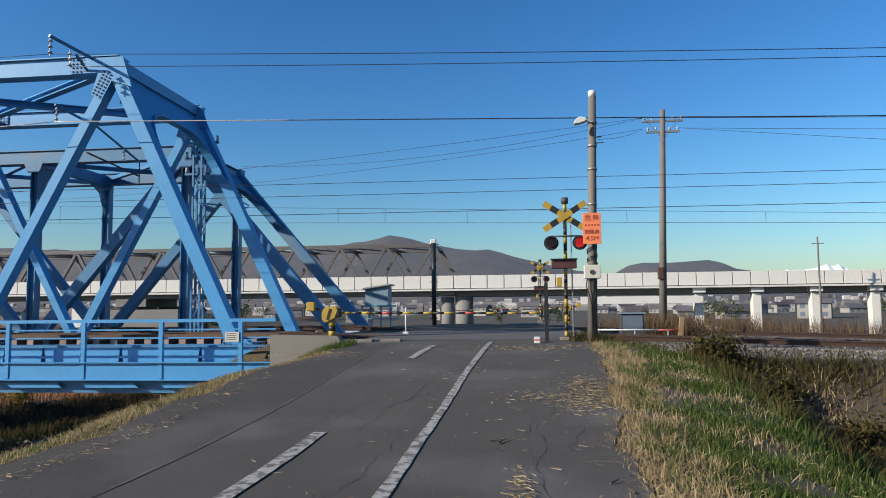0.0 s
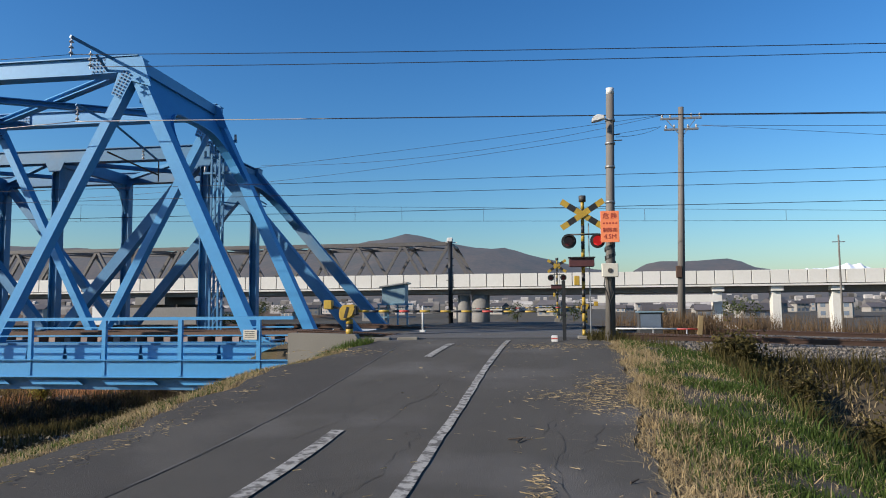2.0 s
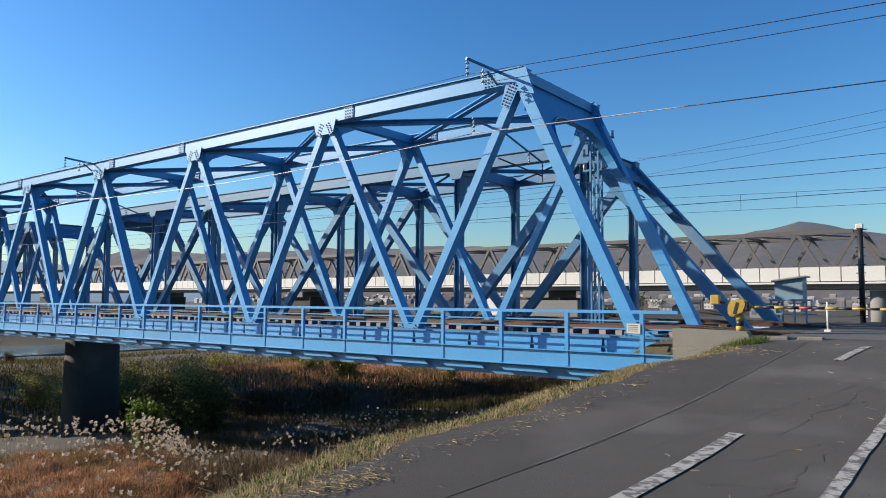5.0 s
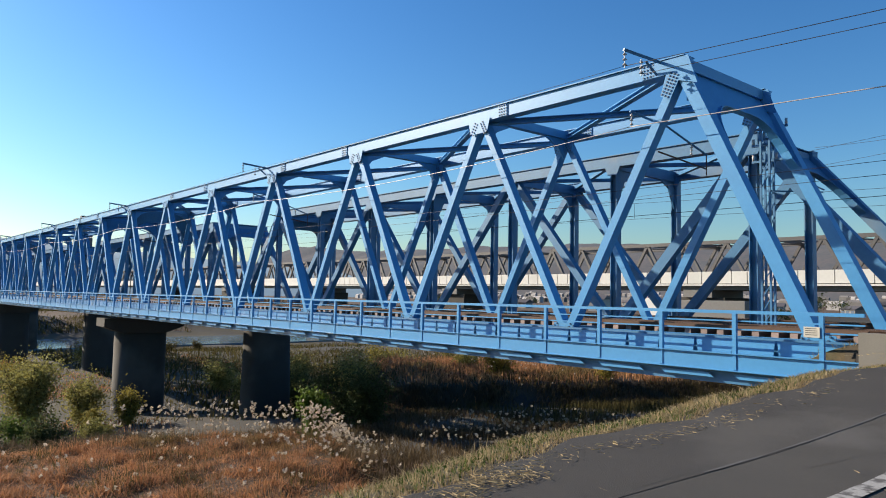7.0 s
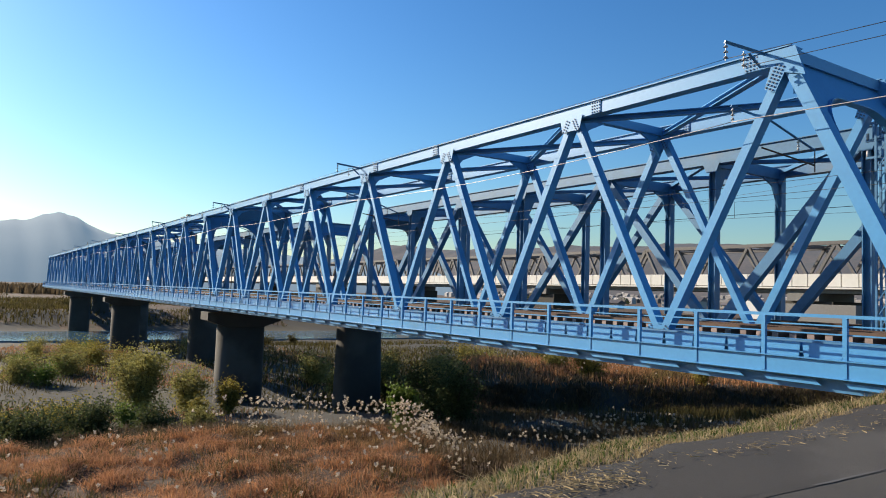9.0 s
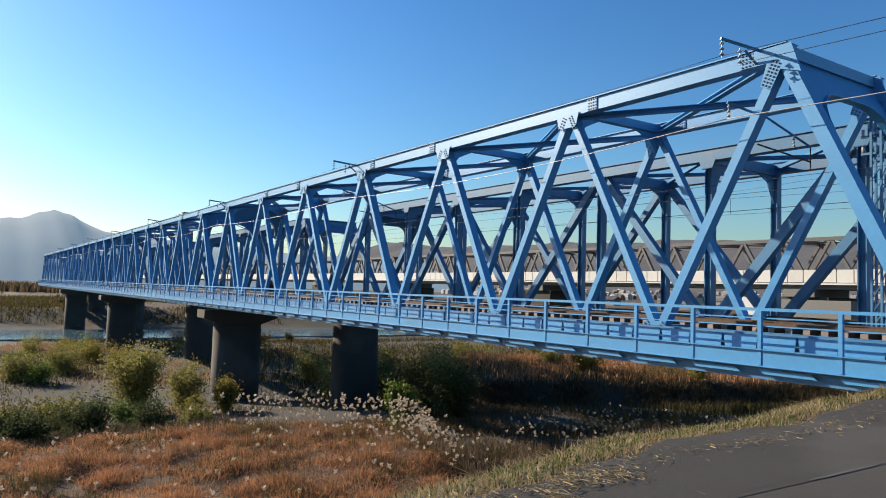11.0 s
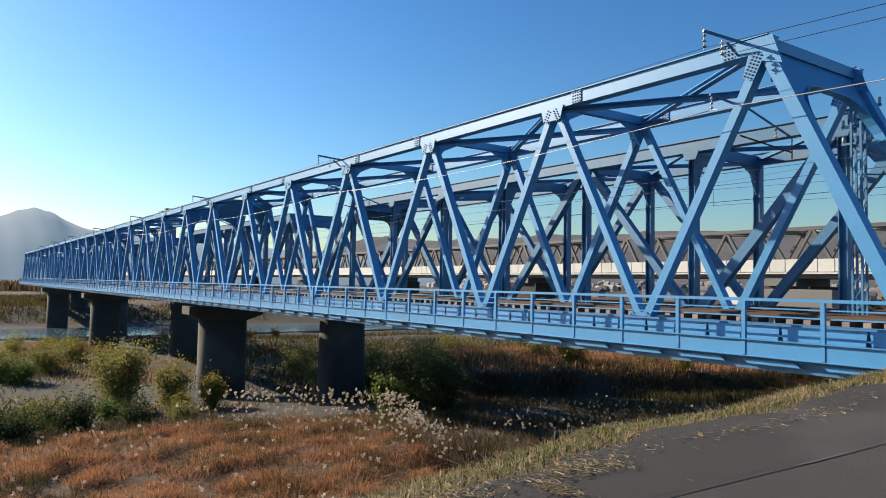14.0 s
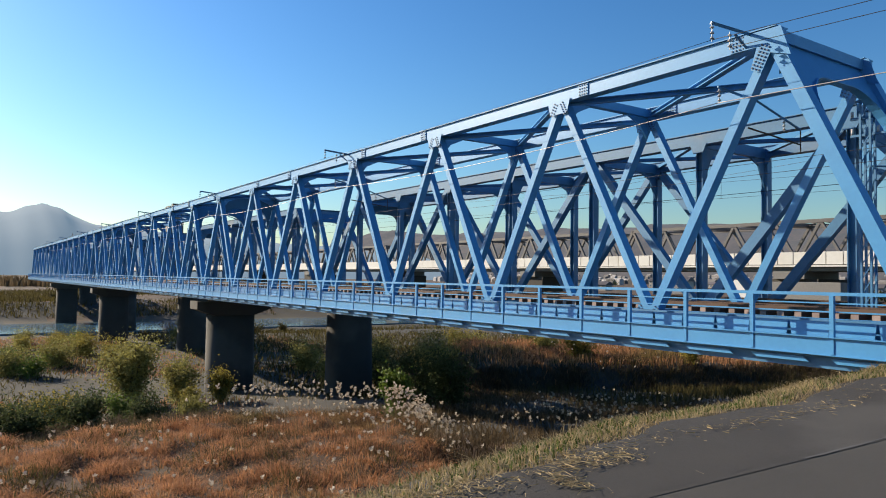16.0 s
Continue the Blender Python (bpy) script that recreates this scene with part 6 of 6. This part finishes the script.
# ---- ballast ----
bm = bmesh.new()
xs = axis((2.25, 20, 0.5), (20, 300.1, 10))
prof = ((16.2, -1.5), (18.3, -0.42), (19.2, -0.24), (31.0, -0.24), (32.2, -0.9))
grid = [[bm.verts.new((x, y, z + track_fall(x) + 0.02 * noise.noise((x, y, 0)))) for y, z in prof] for x in xs]
for a, b in zip(grid, grid[1:]):
    for i in range(len(prof) - 1):
        bm.faces.new((a[i], b[i], b[i + 1], a[i + 1]))
tagged(obj("ballast_bed", fixed(bm), BALLASTG), "grey brown stone ballast bed under the tracks", "ballast", kind="structure")
V, F = [], []
for i in range(9000):
    x, y = 2.3 + 22 * rng.uniform() ** 1.2, rng.uniform(16.5, 20.3) if i < 7500 else rng.uniform(21, 30)
    z = float(np.interp(y, [p[0] for p in prof], [p[1] for p in prof])) + track_fall(x) + 0.015
    r = rng.uniform(0.025, 0.055)
    i0 = len(V)
    for d in ((1, 0, 0), (-1, 0, 0), (0, 1, 0), (0, -1, 0), (0, 0, 1), (0, 0, -1)):
        V.append((x + d[0] * r * rng.uniform(0.6, 1.3), y + d[1] * r * rng.uniform(0.6, 1.3), z + d[2] * r * rng.uniform(0.5, 1.0)))
    F += [(i0 + a, i0 + b, i0 + c) for a, b, c in ((0, 2, 4), (2, 1, 4), (1, 3, 4), (3, 0, 4), (2, 0, 5), (1, 2, 5), (3, 1, 5), (0, 3, 5))]
tagged(from_arrays("ballast_stones", V, F, BALLAST), "loose grey brown ballast stones", "ballast", kind="stuff")

# straw and sticks on the road
V, F = [], []


def straw(x, y, ln, a, w=0.0028):
    i0 = len(V)
    c, s = math.cos(a) * ln / 2, math.sin(a) * ln / 2
    for sx, sw in ((-1, 1), (1, 1), (1, -1), (-1, -1)):
        px, py = x + c * sx - s / ln * 2 * w * sw, y + s * sx + c / ln * 2 * w * sw
        V.append((px, py, road_z(py) + 0.022 + 0.012 * rng.uniform()))
    F.append((i0, i0 + 1, i0 + 2, i0 + 3))


for cx, cy, sx, sy, n in ((1.1, 10.6, 0.22, 0.55, 220), (0.95, 9.3, 0.25, 0.4, 120), (0.1, 4.4, 0.05, 0.7, 160), (0.4, 9.9, 0.35, 0.25, 60), (0.6, 15.6, 1.0, 0.35, 200), (-4.2, 14.6, 0.5, 0.4, 120), (-4.25, 3.3, 0.12, 0.3, 150), (-3.9, 2.7, 0.14, 0.06, 70), (-4.1, 1.9, 0.12, 0.3, 120), (-4.5, 6.5, 0.12, 2.5, 160), (0, 9, 1.3, 4.5, 110)):
    for i in range(n * 2):
        straw(rng.normal(cx, sx), rng.normal(cy, sy), rng.uniform(0.03, 0.12), rng.uniform(0, 6.3))
tagged(from_arrays("road_straw", V, F, STRAW), "bits of pale straw strewn on the asphalt", "straw", kind="stuff")
for x, y, ln, a in ((-0.10, 7.15, 0.22, 1.2), (-0.14, 7.2, 0.2, 0.1), (1.0, 5.2, 0.12, 2.0), (0.9, 5.5, 0.1, 0.7)):
    bm = bmesh.new()
    c, s = math.cos(a) * ln / 2, math.sin(a) * ln / 2
    rod(bm, (x - c, y - s, road_z(y) + 0.012), (x + c, y + s, road_z(y) + 0.03), 0.012, 6, 0.006)
    tagged(obj("fallen_stick", bm, BARK), "short fallen stick lying on the asphalt", "stick", "fallen sticks")


# ---- town ----
def house(x, y, w, d, h, roof, turn):
    t = thing("house", "distant house with pale walls and a dark gabled roof", "house", "houses of the far town", Matrix.Translation((x, y, -4.0)) @ Matrix.Rotation(turn, 4, 'Z'))
    part("wall", one(box, (-w / 2, -d / 2, 0), (w / 2, d / 2, h)), HOUSE, t)
    bm = bmesh.new()
    prism(bm, [(-d / 2 - 0.6, h), (d / 2 + 0.6, h), (0, h + roof)], "x", -w / 2 - 0.5, w / 2 + 0.5)
    part("roof", fixed(bm), ROOFS, t)
    for i in range(3):
        for z in ((1.0, 2.3), (3.6, 4.9)) if h > 4.5 else ((1.0, 2.3),):
            xx = -w / 2 + w * (i + 0.5) / 3
            part("window", one(box, (xx - 0.7, -d / 2 - 0.06, z[0]), (xx + 0.7, -d / 2 + 0.02, z[1])), GLASSB, t)
    return t


random.seed(21)
for i in range(64):
    y = random.uniform(230, 700)
    x = random.uniform(-0.05, 0.75) * y + random.uniform(-10, 30)
    house(x, y, random.uniform(6, 10), random.uniform(5, 8), random.choice((2.8, 4.6, 5.0)), random.uniform(1.4, 2.4), random.uniform(-0.5, 0.5))
for i in range(34):
    y = random.uniform(190, 520)
    x = -random.uniform(0.1, 1.3) * y
    house(x, y, random.uniform(6, 10), random.uniform(5, 8), random.choice((2.8, 4.6, 5.0)), random.uniform(1.4, 2.4), random.uniform(-0.5, 0.5))
V, F = [], []
for i in range(900):
    y = rng.uniform(650, 1900)
    x = rng.uniform(-1.5, 0.85) * y
    z = -6 + max(0.0, y - 1250) * 0.035
    w, d, h, r = rng.uniform(8, 17), rng.uniform(7, 10), rng.uniform(5, 9), rng.uniform(1.5, 3.5)
    i0 = len(V)
    V += [(float(x + a * w / 2), float(y + b * d / 2), float(z + c)) for c in (0, h) for a, b in ((-1, -1), (1, -1), (1, 1), (-1, 1))]
    V += [(float(x - w / 2), float(y), float(z + h + r)), (float(x + w / 2), float(y), float(z + h + r))]
    F += [tuple(i0 + k for k in f) for f in ((0, 1, 5, 4), (1, 2, 6, 9, 5), (2, 3, 7, 6), (3, 0, 4, 8, 7), (4, 5, 9, 8), (6, 7, 8, 9))]
tagged(from_arrays("far_town", V, F, TOWN), "pale and dark houses of the far town below the hills", "houses", kind="stuff")
for x, y, ln in ((9.0, 62, 7), (16.5, 72, 8), (-16, 58, 16), (-3, 64, 9)):
    t = thing("greenhouse", "white plastic tunnel greenhouse behind the tracks", "greenhouse", "greenhouses", (x, y, -3.7))
    bm = bmesh.new()
    pts = [(-ln / 2, 0), (ln / 2, 0), (ln / 2 - 0.6, 1.6), (ln / 4, 2.5), (-ln / 4, 2.5), (-ln / 2 + 0.6, 1.6)]
    prism(bm, pts, "y", -2, 6)
    part("cover", fixed(bm), WHITE, t)
tower = thing("tower_building", "grey tower block beyond the far bank", "tower building", at=(-420, 101, -5))
part("body", one(box, (-4, -4.5, 0), (4, 3.5, 44)), VIAD, tower)
part("roof_plant", one(box, (-2, -2, 44), (2, 2, 46)), DARKGREY, tower)
part("parapet", one(box, (-4.2, -4.7, 43.2), (4.2, 3.7, 44.3)), VIAD, tower)
t = thing("works_hut", "grey box hut with a white cabinet under the viaduct", "hut", at=(-50, 90, -5))
part("body", one(box, (-6, -3, 0), (6, 3, 6.0), 0.05), VIAD, t)
part("white_cabinet", one(box, (-8.4, -3.4, 3.2), (-6.2, -2, 6.2), 0.05), WHITE, t)
random.seed(31)
for i in range(40):
    y = random.uniform(120, 420)
    x = random.uniform(-1.2, 0.8) * y
    if -150 < x < -60 and y < 200:
        continue
    h = random.uniform(3, 7)
    tt = thing("distant_tree", "dark leafy tree in the far town", "tree", "trees of the far town", (x, y, -4.0))
    part("trunk", one(rod, (0, 0, 0), (0, 0, h * 0.5), 0.18, 6, 0.1), BARK, tt)
    V, F = [], []
    cl = [rng.normal(0, 1, 3) * np.array([h * 0.22, h * 0.22, h * 0.17]) + np.array([0, 0, h * 0.62]) for _ in range(9)]
    for k in range(420):
        p = cl[rng.integers(9)] + rng.normal(0, h * 0.09, 3)
        d1, d2 = rng.normal(0, 0.22, 3), rng.normal(0, 0.22, 3)
        i0 = len(V)
        V += [tuple(map(float, p)), tuple(map(float, p + d1)), tuple(map(float, p + d2))]
        F.append((i0, i0 + 1, i0 + 2))
    from_arrays("crown", V, F, LEAFD, tt)
